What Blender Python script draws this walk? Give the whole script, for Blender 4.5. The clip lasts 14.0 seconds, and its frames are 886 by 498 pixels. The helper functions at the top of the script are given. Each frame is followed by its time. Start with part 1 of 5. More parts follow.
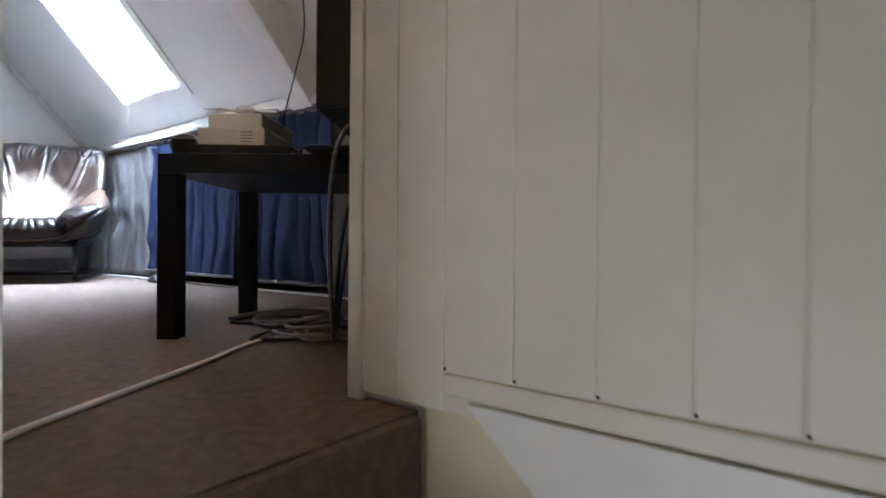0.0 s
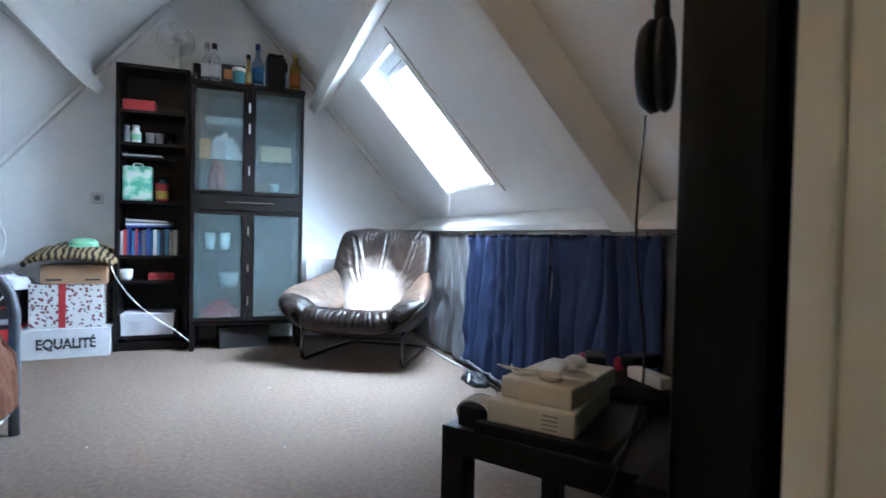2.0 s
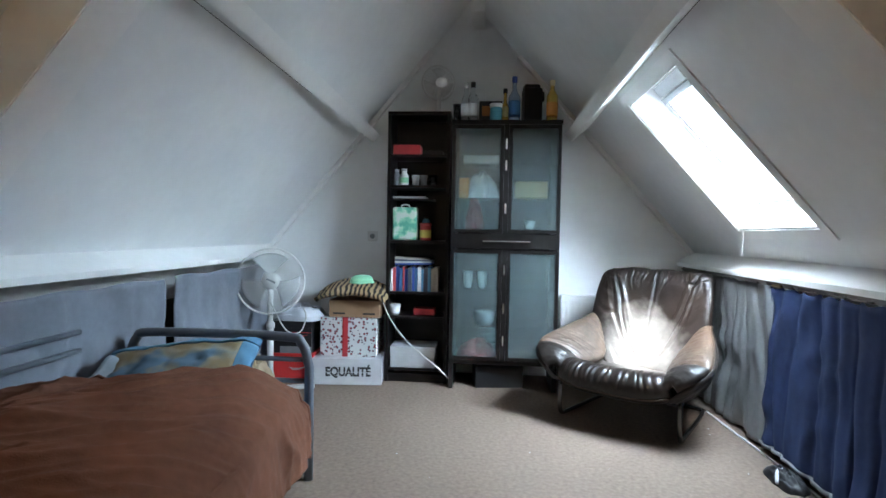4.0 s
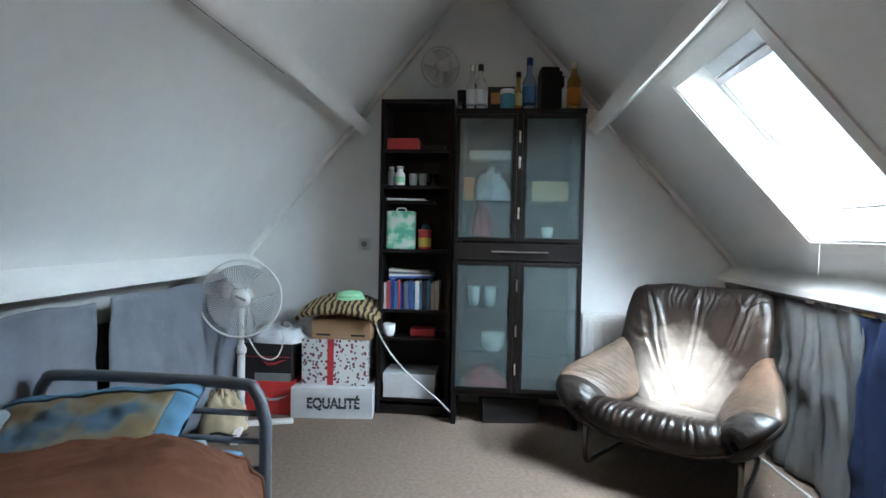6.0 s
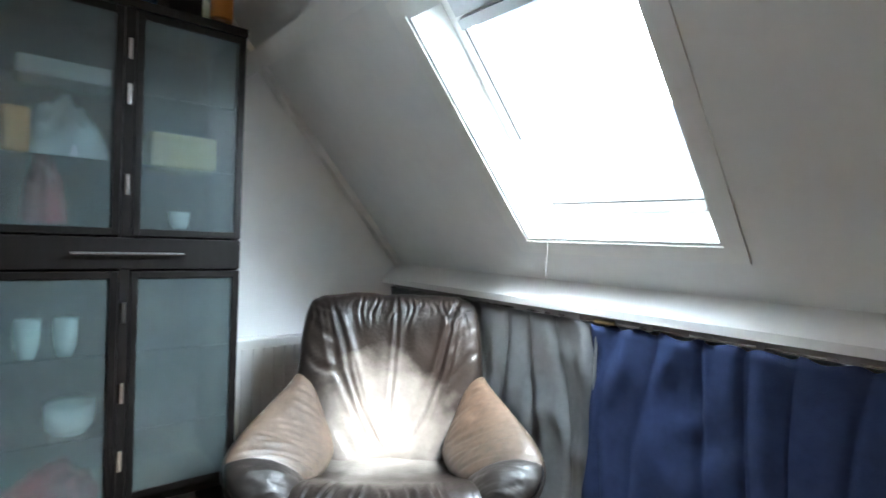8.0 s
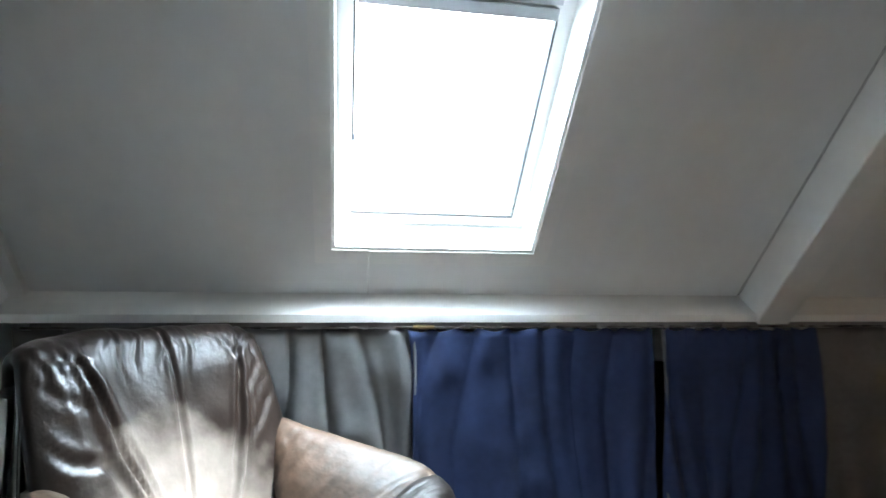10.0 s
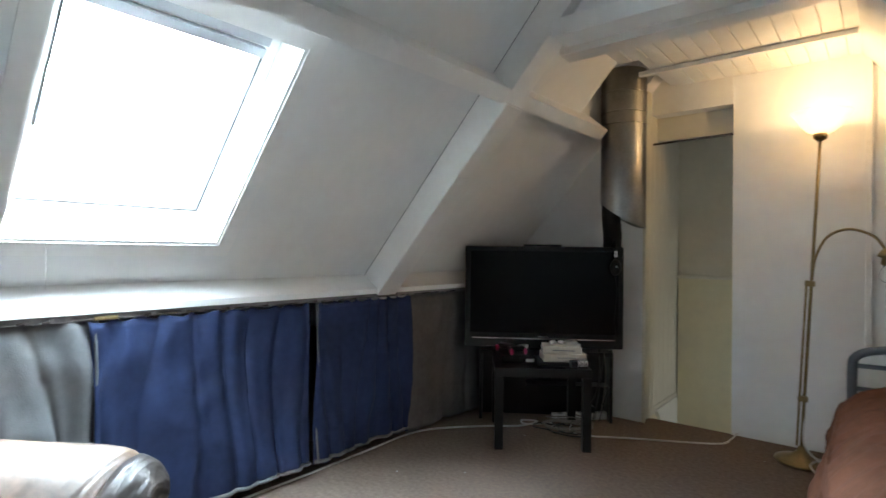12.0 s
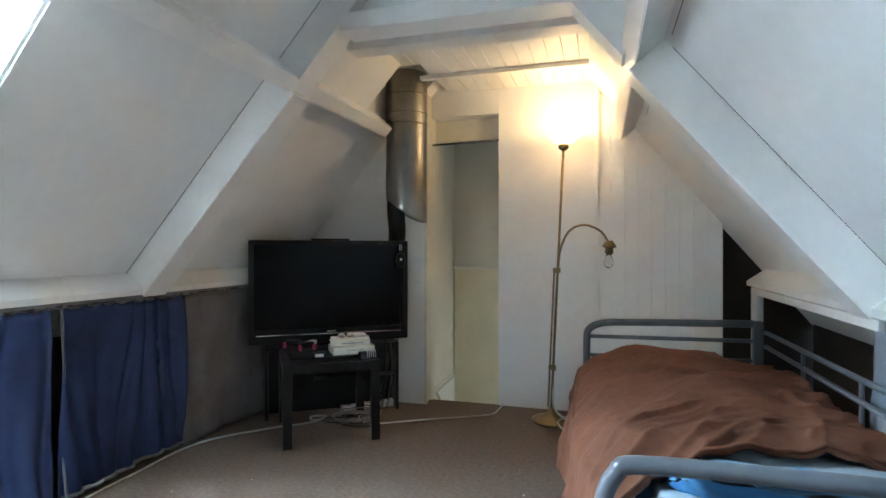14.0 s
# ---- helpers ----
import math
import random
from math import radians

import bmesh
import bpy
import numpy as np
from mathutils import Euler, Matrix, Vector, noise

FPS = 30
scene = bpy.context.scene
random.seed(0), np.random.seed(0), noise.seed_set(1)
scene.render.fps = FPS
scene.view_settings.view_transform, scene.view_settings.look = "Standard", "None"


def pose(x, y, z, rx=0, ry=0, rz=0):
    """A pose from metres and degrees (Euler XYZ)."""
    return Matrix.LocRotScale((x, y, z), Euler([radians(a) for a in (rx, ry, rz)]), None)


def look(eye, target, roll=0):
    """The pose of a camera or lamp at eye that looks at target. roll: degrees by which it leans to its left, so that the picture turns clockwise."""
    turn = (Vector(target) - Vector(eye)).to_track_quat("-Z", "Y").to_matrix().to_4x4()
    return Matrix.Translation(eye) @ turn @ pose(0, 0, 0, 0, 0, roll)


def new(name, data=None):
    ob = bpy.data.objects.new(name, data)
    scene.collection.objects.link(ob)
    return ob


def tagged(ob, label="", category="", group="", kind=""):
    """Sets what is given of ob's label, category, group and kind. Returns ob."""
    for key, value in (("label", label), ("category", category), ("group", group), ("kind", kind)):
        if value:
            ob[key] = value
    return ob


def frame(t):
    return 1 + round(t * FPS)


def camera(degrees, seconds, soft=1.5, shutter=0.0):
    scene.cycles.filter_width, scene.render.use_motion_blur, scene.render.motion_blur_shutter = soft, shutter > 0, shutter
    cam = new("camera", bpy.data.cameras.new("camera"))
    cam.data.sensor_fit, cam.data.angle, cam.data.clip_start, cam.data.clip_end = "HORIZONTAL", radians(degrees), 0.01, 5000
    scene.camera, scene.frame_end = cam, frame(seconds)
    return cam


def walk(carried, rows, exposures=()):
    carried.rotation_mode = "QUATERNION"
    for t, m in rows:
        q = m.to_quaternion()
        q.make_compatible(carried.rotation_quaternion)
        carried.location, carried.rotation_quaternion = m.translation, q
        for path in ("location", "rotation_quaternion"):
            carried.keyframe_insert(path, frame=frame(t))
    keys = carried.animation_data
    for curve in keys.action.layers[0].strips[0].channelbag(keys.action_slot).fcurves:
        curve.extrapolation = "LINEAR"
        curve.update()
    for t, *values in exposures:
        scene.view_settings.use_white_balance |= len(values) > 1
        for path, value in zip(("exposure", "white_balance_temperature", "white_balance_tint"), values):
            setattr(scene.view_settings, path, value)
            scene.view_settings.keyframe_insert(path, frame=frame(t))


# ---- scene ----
cam = camera(79.0, 14.0, shutter=0.3)
EXPOSURES = [(0.0, 3.3, 5850, 20), (1.0, 3.0, 5750, 18), (2.0, 2.88, 5600, 12), (2.5, 2.82, 5700, 12), (3.5, 2.53, 6000, 11), (6.5, 2.24, 6450, 11), (8.0, 2.27, 6500, 11), (10.5, 2.1, 6400, 10), (11.5, 2.62, 6350, 10), (12.5, 2.92, 6250, 8), (14.0, 3.15, 6050, 7)]
PATH = [
    (0, (0.79, -0.645, 0.25), (2.379, 0.569, 0.229), 0.6),
    (0.5, (0.931, -0.585, 0.37), (2.314, 0.859, 0.347), 0.8),
    (1, (1.020, -0.477, 0.544), (2.186, 1.148, 0.527), 0.5),
    (1.5, (1.028, -0.356, 0.762), (1.904, 1.441, 0.712), 1.1),
    (2, (1.056, -0.247, 0.844), (1.744, 1.63, 0.8), 1.3),
    (2.5, (1.02, -0.191, 0.951), (1.477, 1.756, 0.91), 1.2),
    (3, (1.012, -0.122, 0.99), (1.156, 1.872, 0.935), 1.1),
    (3.5, (0.975, -0.017, 1.058), (0.826, 1.976, 1.001), 0.9),
    (6, (0.935, 0.655, 1.154), (0.743, 2.645, 1.098), 1.2),
    (6.5, (0.85, 0.923, 1.165), (0.949, 2.919, 1.104), 1.5),
    (7, (0.797, 1.232, 1.121), (1.304, 3.166, 1.077), 1.7),
    (7.5, (0.758, 1.52, 1.113), (1.635, 3.317, 1.069), 2.1),
    (8, (0.745, 1.808, 1.142), (2.017, 3.35, 1.107), 2.2),
    (10.5, (0.281, 3.373, 0.991), (2.106, 2.561, 1.094), 0.2),
    (11, (0.189, 3.48, 1.121), (1.794, 2.287, 1.14), 0.8),
    (11.5, (0.167, 3.57, 1.105), (1.604, 2.179, 1.142), 0.2),
    (12, (0.148, 3.66, 1.13), (1.416, 2.114, 1.143), 0.6),
    (12.5, (0.179, 3.694, 1.121), (1.22, 1.987, 1.134), 0.2),
    (13, (0.193, 3.698, 1.123), (0.984, 1.861, 1.129), 0.1),
    (13.5, (0.181, 3.686, 1.118), (0.828, 1.794, 1.122), -0.1),
    (14, (0.172, 3.677, 1.122), (0.742, 1.76, 1.121), -0.0),
]
walk(cam, [(t, look(eye, target, roll)) for t, eye, target, roll in PATH], EXPOSURES)

# ---- world, sun, exposure ----
world = bpy.data.worlds.new("sky")
scene.world = world
world.use_nodes = True
wn = world.node_tree
sky = wn.nodes.new("ShaderNodeTexSky")
sky.sky_type, sky.sun_disc = "NISHITA", False
sky.sun_elevation, sky.sun_rotation = radians(62), radians(145)
sky.air_density, sky.dust_density = 1.0, 3.0
wn.nodes["Background"].inputs[1].default_value = 0.15
wn.links.new(sky.outputs[0], wn.nodes["Background"].inputs[0])

sun = new("sun", bpy.data.lights.new("sun", "SUN"))
sun.data.energy, sun.data.angle, sun.data.color = 2.3, radians(8), (1.0, 0.96, 0.9)
sun.matrix_world = look((2.05 + 0.16, 2.86 - 0.69, 1.506 + 1.15), (2.05, 2.86, 1.506))

# bright sky above the roof window
win = new("sky_light", bpy.data.lights.new("sky_light", "AREA"))
win.data.shape, win.data.size, win.data.size_y = "RECTANGLE", 1.7, 1.5
win.data.energy, win.data.color = 104, (0.69, 0.87, 1.0)
win.matrix_world = look((2.05 + 0.45, 2.86 - 0.17, 1.506 + 0.77), (2.05, 2.864, 1.506))

# fill lamp added low in the stairwell, without a visible source
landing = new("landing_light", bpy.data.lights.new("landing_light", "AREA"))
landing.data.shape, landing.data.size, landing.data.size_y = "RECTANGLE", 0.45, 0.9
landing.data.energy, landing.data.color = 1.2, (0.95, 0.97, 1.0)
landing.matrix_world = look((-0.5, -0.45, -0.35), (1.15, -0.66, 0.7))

# ---- materials ----


def mat(name, colour, rough=0.6, metal=0.0, vary=0.12, scale=6.0, bump=0.0, bump_scale=60.0, spec=0.5, stretch=(1, 1, 1), second=None):
    m = bpy.data.materials.new(name)
    m.use_nodes = True
    nt = m.node_tree
    b = nt.nodes["Principled BSDF"]
    b.inputs["Roughness"].default_value = rough
    b.inputs["Metallic"].default_value = metal
    b.inputs["Specular IOR Level"].default_value = spec
    tc = nt.nodes.new("ShaderNodeTexCoord")
    mp = nt.nodes.new("ShaderNodeMapping")
    mp.inputs["Scale"].default_value = stretch
    nt.links.new(tc.outputs["Object"], mp.inputs[0])
    n1 = nt.nodes.new("ShaderNodeTexNoise")
    n1.inputs["Scale"].default_value, n1.inputs["Detail"].default_value = scale, 4
    n2 = nt.nodes.new("ShaderNodeTexNoise")
    n2.inputs["Scale"].default_value, n2.inputs["Detail"].default_value = scale * 9, 3
    for n in (n1, n2):
        nt.links.new(mp.outputs[0], n.inputs["Vector"])
    add = nt.nodes.new("ShaderNodeMath")
    add.operation = "MULTIPLY_ADD"
    nt.links.new(n2.outputs[0], add.inputs[0])
    add.inputs[1].default_value = 0.45
    nt.links.new(n1.outputs[0], add.inputs[2])
    ramp = nt.nodes.new("ShaderNodeValToRGB")
    ramp.color_ramp.elements[0].position, ramp.color_ramp.elements[1].position = 0.45, 1.0
    c = Vector(colour)
    lo, hi = c * (1 - vary), Vector(second) if second else c * (1 + vary)
    ramp.color_ramp.elements[0].color = (*lo, 1)
    ramp.color_ramp.elements[1].color = (*[min(v, 0.95) for v in hi], 1)
    nt.links.new(add.outputs[0], ramp.inputs[0])
    nt.links.new(ramp.outputs[0], b.inputs["Base Color"])
    if bump:
        n3 = nt.nodes.new("ShaderNodeTexNoise")
        n3.inputs["Scale"].default_value, n3.inputs["Detail"].default_value = bump_scale, 4
        nt.links.new(mp.outputs[0], n3.inputs["Vector"])
        bp = nt.nodes.new("ShaderNodeBump")
        bp.inputs["Strength"].default_value, bp.inputs["Distance"].default_value = min(bump, 1.0), 0.004
        nt.links.new(n3.outputs[0], bp.inputs["Height"])
        nt.links.new(bp.outputs[0], b.inputs["Normal"])
    return m


def glass_mat(name, colour, rough, alpha_like=1.0):
    m = bpy.data.materials.new(name)
    m.use_nodes = True
    b = m.node_tree.nodes["Principled BSDF"]
    b.inputs["Base Color"].default_value = (*colour, 1)
    b.inputs["Roughness"].default_value = rough
    b.inputs["Transmission Weight"].default_value = alpha_like
    b.inputs["IOR"].default_value = 1.45
    return m


WHITE = mat("white_paint", (0.83, 0.84, 0.83), 0.55, vary=0.05, scale=1.7, bump=0.15, bump_scale=35)
TRIM = mat("white_gloss_paint", (0.86, 0.86, 0.84), 0.4, vary=0.05, scale=3, bump=0.08, bump_scale=20)
CREAM = mat("cream_gloss_paint", (0.72, 0.69, 0.57), 0.42, vary=0.07, scale=2.2, bump=0.06, bump_scale=25)
CARPET = mat("taupe_carpet", (0.19, 0.14, 0.109), 0.95, vary=0.26, scale=48, bump=1.0, bump_scale=420, spec=0.1)
BLACKWOOD = mat("black_brown_wood", (0.008, 0.006, 0.0055), 0.42, vary=0.3, scale=8, bump=0.12, bump_scale=40, stretch=(8, 8, 1), spec=0.25)
BLACKPAINT = mat("black_lacquer", (0.006, 0.0055, 0.006), 0.38, vary=0.25, scale=10, bump=0.05, spec=0.3)
PLASTIC_BLACK = mat("black_plastic", (0.004, 0.004, 0.0045), 0.4, vary=0.2, scale=20, spec=0.25)
SCREEN = mat("dark_screen", (0.0025, 0.0025, 0.003), 0.22, vary=0.1, scale=3, spec=0.12)
STEEL = mat("galvanised_steel", (0.26, 0.25, 0.235), 0.3, 1.0, vary=0.18, scale=7, bump=0.12, bump_scale=18)
CHROME = mat("brushed_chrome", (0.7, 0.7, 0.7), 0.25, 1.0, vary=0.1, scale=15)
DARKTUBE = mat("dark_chrome_tube", (0.16, 0.15, 0.14), 0.25, 1.0, vary=0.2, scale=15)
BRASS = mat("aged_brass", (0.27, 0.21, 0.11), 0.34, 1.0, vary=0.25, scale=14)
BEDMETAL = mat("grey_enamelled_steel", (0.10, 0.115, 0.135), 0.35, 0.0, vary=0.1, scale=12)
LEATHER = mat("dark_brown_leather", (0.018, 0.014, 0.012), 0.43, vary=0.25, scale=2.5, bump=0.25, bump_scale=70, second=(0.026, 0.019, 0.016), spec=0.35)


def sunlit_leather(name, dark, pale, centre, radius):
    """Dark leather with a sunlit area painted in as a blotchy round pale patch."""
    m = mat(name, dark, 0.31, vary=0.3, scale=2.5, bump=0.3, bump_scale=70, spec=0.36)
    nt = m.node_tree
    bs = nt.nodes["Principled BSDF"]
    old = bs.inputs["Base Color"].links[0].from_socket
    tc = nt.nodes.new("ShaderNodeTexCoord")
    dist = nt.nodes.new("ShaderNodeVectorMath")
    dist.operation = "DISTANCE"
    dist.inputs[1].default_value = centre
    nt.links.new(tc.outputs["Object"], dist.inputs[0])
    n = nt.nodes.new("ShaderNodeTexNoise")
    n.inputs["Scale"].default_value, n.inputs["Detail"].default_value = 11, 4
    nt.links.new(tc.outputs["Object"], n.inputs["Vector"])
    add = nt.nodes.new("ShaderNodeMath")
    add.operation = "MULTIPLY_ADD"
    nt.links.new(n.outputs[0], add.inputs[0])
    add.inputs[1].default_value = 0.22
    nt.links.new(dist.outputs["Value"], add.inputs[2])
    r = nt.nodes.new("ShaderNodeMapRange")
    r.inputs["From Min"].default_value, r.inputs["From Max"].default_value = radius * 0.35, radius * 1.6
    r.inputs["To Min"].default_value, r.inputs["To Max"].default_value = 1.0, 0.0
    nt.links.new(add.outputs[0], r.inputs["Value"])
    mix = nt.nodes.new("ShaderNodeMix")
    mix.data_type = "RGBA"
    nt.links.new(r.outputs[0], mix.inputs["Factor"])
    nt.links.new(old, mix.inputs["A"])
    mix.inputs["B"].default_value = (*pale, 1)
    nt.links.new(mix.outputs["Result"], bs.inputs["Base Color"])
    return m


# pale centre: sunlight on seat and back, put into the leather colour
LEATHER_SEAT = sunlit_leather("sunlit_brown_leather", (0.016, 0.011, 0.009), (0.40, 0.365, 0.33), (-0.02, 0.07, 0.40), 0.26)
LEATHER_WORN = mat("worn_brown_leather", (0.054, 0.033, 0.022), 0.48, vary=0.45, scale=4.0, bump=0.4, bump_scale=60, second=(0.125, 0.080, 0.054))
BLUECLOTH = mat("blue_curtain_cloth", (0.026, 0.041, 0.106), 0.8, vary=0.28, scale=3, bump=0.3, bump_scale=300, spec=0.25)
SILVERCLOTH = mat("silver_grey_lining_cloth", (0.175, 0.18, 0.185), 0.42, vary=0.2, scale=4, bump=0.3, bump_scale=200)
GREYCLOTH = mat("grey_brown_cloth", (0.16, 0.15, 0.15), 0.85, vary=0.25, scale=4, bump=0.4, bump_scale=200)
GREYBLUE = mat("grey_blue_linen", (0.185, 0.202, 0.24), 0.9, vary=0.15, scale=4, bump=0.4, bump_scale=250)
DUVET = mat("brown_cotton", (0.155, 0.066, 0.040), 0.9, vary=0.25, scale=3.5, bump=0.35, bump_scale=250, spec=0.15)
MATBLUE = mat("blue_mattress_cover", (0.09, 0.25, 0.40), 0.9, vary=0.15, scale=5, bump=0.3, bump_scale=200)
SHEETBLUE = mat("pale_blue_sheet", (0.36, 0.43, 0.48), 0.9, vary=0.15, scale=5, bump=0.3, bump_scale=200)
BRIGHTBLUE = mat("bright_blue_cotton", (0.05, 0.22, 0.48), 0.85, vary=0.15, scale=6, bump=0.3, bump_scale=200)
# dark brown backing, so the corner niche and eaves openings look dark
DARK = mat("dark_brown_backing", (0.035, 0.025, 0.018), 0.9, vary=0.4, scale=4, bump=0.4)
SHELFGLASS = glass_mat("shelf_glass", (0.9, 0.96, 0.95), 0.02)
FROST = glass_mat("frosted_cabinet_glass", (0.62, 0.77, 0.79), 0.255, 0.92)
PANE = glass_mat("window_glass", (1, 1, 1), 0.0)

# ---- helpers for building ----


def part(name, bm, material, parent=None, label="", smooth=False):
    bmesh.ops.recalc_face_normals(bm, faces=bm.faces)
    me = bpy.data.meshes.new(name)
    bm.to_mesh(me)
    bm.free()
    me.materials.append(material)
    if smooth:
        me.shade_smooth()
    ob = new(name, me)
    if parent:
        ob.parent = parent
    if label:
        ob["label"] = label
    return ob


def thing(name, m, label, category, group=""):
    ob = new(name)
    ob.empty_display_size = 0.05
    ob.matrix_world = m
    return tagged(ob, label, category, group)


def box(bm, x0, x1, y0, y1, z0, z1, bevel=0.0, m=None):
    r = bmesh.ops.create_cube(bm, size=1)
    vs = r["verts"]
    for v in vs:
        v.co = Vector(((x0 + x1) / 2 + v.co.x * (x1 - x0), (y0 + y1) / 2 + v.co.y * (y1 - y0), (z0 + z1) / 2 + v.co.z * (z1 - z0)))
    if bevel:
        es = list({e for v in vs for e in v.link_edges})
        r = bmesh.ops.bevel(bm, geom=es, offset=bevel, segments=2, affect="EDGES", profile=0.6)
        vs = list({v for f in r["faces"] for v in f.verts})
    if m is not None:
        bmesh.ops.transform(bm, matrix=m, verts=vs)
    return bm


def nb(*a, **k):
    return box(bmesh.new(), *a, **k)


def curve_points(pts, n=6):
    """A smooth line through the points."""
    p = [Vector(q) for q in pts]
    p = [2 * p[0] - p[1]] + p + [2 * p[-1] - p[-2]]
    out = []
    for i in range(1, len(p) - 2):
        for j in range(n):
            t = j / n
            out.append(0.5 * (2 * p[i] + (p[i + 1] - p[i - 1]) * t + (2 * p[i - 1] - 5 * p[i] + 4 * p[i + 1] - p[i + 2]) * t * t + (3 * p[i] - p[i - 1] - 3 * p[i + 1] + p[i + 2]) * t ** 3))
    return out + [p[-2]]


def tube(bm, pts, r, n=8, closed=False):
    pts = [Vector(q) for q in pts]
    rings = []
    side = None
    for i, q in enumerate(pts):
        a, b = pts[max(i - 1, 0)], pts[min(i + 1, len(pts) - 1)]
        if closed:
            a, b = pts[i - 1], pts[(i + 1) % len(pts)]
        d = (b - a).normalized()
        if side is None:
            side = d.cross(Vector((0, 0, 1)) if abs(d.z) < 0.9 else Vector((1, 0, 0))).normalized()
        side = (side - d * side.dot(d)).normalized()
        up = d.cross(side)
        rr = r(i / max(1, len(pts) - 1)) if callable(r) else r
        rings.append([bm.verts.new(q + (side * math.cos(k * math.tau / n) + up * math.sin(k * math.tau / n)) * rr) for k in range(n)])
    for i in range(len(rings) - (0 if closed else 1)):
        a, b = rings[i], rings[(i + 1) % len(rings)]
        for k in range(n):
            bm.faces.new((a[k], a[(k + 1) % n], b[(k + 1) % n], b[k]))
    if not closed:
        bm.faces.new(rings[0])
        bm.faces.new(rings[-1])
    return bm


def bar(a, b, r, n=10):
    return tube(bmesh.new(), [a, b], r, n)


def lathe(bm, profile, n=20, m=None):
    """A turned solid from (radius, height) pairs."""
    rings = []
    made = []
    for r, z in profile:
        ring = [bm.verts.new((r * math.cos(k * math.tau / n), r * math.sin(k * math.tau / n), z)) for k in range(n)]
        rings.append(ring)
        made += ring
    for a, b in zip(rings, rings[1:]):
        for k in range(n):
            bm.faces.new((a[k], a[(k + 1) % n], b[(k + 1) % n], b[k]))
    bm.faces.new(rings[0])
    bm.faces.new(rings[-1])
    if m is not None:
        bmesh.ops.transform(bm, matrix=m, verts=made)
    return bm


def turned(profile, n=20, m=None):
    return lathe(bmesh.new(), profile, n, m)


def sheet(f, nu, nv, thick=0.0):
    """A cloth or skin: f(u, v) gives a place for u, v from 0 to 1; thick makes it solid."""
    bm = bmesh.new()
    g = [[bm.verts.new(f(i / nu, j / nv)) for j in range(nv + 1)] for i in range(nu + 1)]
    for i in range(nu):
        for j in range(nv):
            bm.faces.new((g[i][j], g[i + 1][j], g[i + 1][j + 1], g[i][j + 1]))
    if thick:
        bmesh.ops.recalc_face_normals(bm, faces=bm.faces)
        bmesh.ops.solidify(bm, geom=bm.faces[:] + bm.edges[:] + bm.verts[:], thickness=thick)
    return bm


def prism(bm, poly, y0, y1):
    """A solid with the outline poly of (x, z) from y0 to y1."""
    a = [bm.verts.new((x, y0, z)) for x, z in poly]
    b = [bm.verts.new((x, y1, z)) for x, z in poly]
    bm.faces.new(a)
    bm.faces.new(b[::-1])
    for i in range(len(poly)):
        j = (i + 1) % len(poly)
        bm.faces.new((a[i], a[j], b[j], b[i]))
    return bm


def structure(name, bm, material, label, category):
    return tagged(part(name, bm, material), label, category, kind="structure")


def wob(x, y, z=0.0, s=1.0):
    return noise.noise(Vector((x * s, y * s, z * s)))


# ---- the attic: plan numbers ----
RIDGE_X, RIDGE_Z, FAR_Y = 0.846, 2.855, 4.33
DX, DZ = 0.665, -0.747        # down the east roof slope, per metre
WEST_X, WEST_Z, WDX, WDZ = 0.787, 2.921, 0.637, -0.771      # the west slope is a little steeper
LEDGE_X, LEDGE_Z = 2.394, 0.918
TRUSS_Y0, TRUSS_Y1 = 1.355, 1.51


def roof(u, d=0.0, side=1):
    """The (x, z) of a point u metres down the slope from the ridge and d metres out of the room through it."""
    if side < 0:
        return (WEST_X - (WDX * u - WDZ * d), WEST_Z + WDZ * u + WDX * d)
    return (RIDGE_X + DX * u - DZ * d, RIDGE_Z + DZ * u + DX * d)


def slope_block(bm, u0, u1, d0, d1, y0, y1, side=1):
    return prism(bm, [roof(u0, d0, side), roof(u1, d0, side), roof(u1, d1, side), roof(u0, d1, side)], y0, y1)


# roof slopes, the east one with the roof window's hole
KU0, KU1, KY0, KY1 = 1.340, 2.277, 2.488, 3.240
PU0, PU1, PY0, PY1 = 0.70, 1.155, 0.03, 0.56      # the gap where the flue goes up
us, ys = (-0.088, PU0, PU1, KU0, KU1, 2.95), (-1.3, PY0, PY1, KY0, KY1, FAR_Y + 0.2)
free = {(1, 1), (3, 3)}
bm = bmesh.new()
g = [[[bm.verts.new((roof(u, d)[0], y, roof(u, d)[1])) for d in (0, 0.2)] for y in ys] for u in us]


def solid(i, k):
    return 0 <= i < 5 and 0 <= k < 5 and (i, k) not in free


for i in range(5):
    for k in range(5):
        if not solid(i, k):
            continue
        q = (g[i][k], g[i + 1][k], g[i + 1][k + 1], g[i][k + 1])
        bm.faces.new([c[0] for c in q])
        bm.faces.new([c[1] for c in q][::-1])
        for (di, dk), (a, b) in (((-1, 0), (q[0], q[3])), ((1, 0), (q[1], q[2])), ((0, -1), (q[0], q[1])), ((0, 1), (q[3], q[2]))):
            if not solid(i + di, k + dk):
                bm.faces.new((a[0], b[0], b[1], a[1]))
bmesh.ops.recalc_face_normals(bm, faces=bm.faces)
structure("ceiling_slope_east", bm, WHITE, "white painted sloping attic ceiling with a roof window", "ceiling")
structure("ceiling_slope_west", slope_block(bmesh.new(), 0, 2.98, 0, 0.2, -1.3, FAR_Y + 0.2, -1), WHITE, "white painted sloping attic ceiling above the bed", "ceiling")

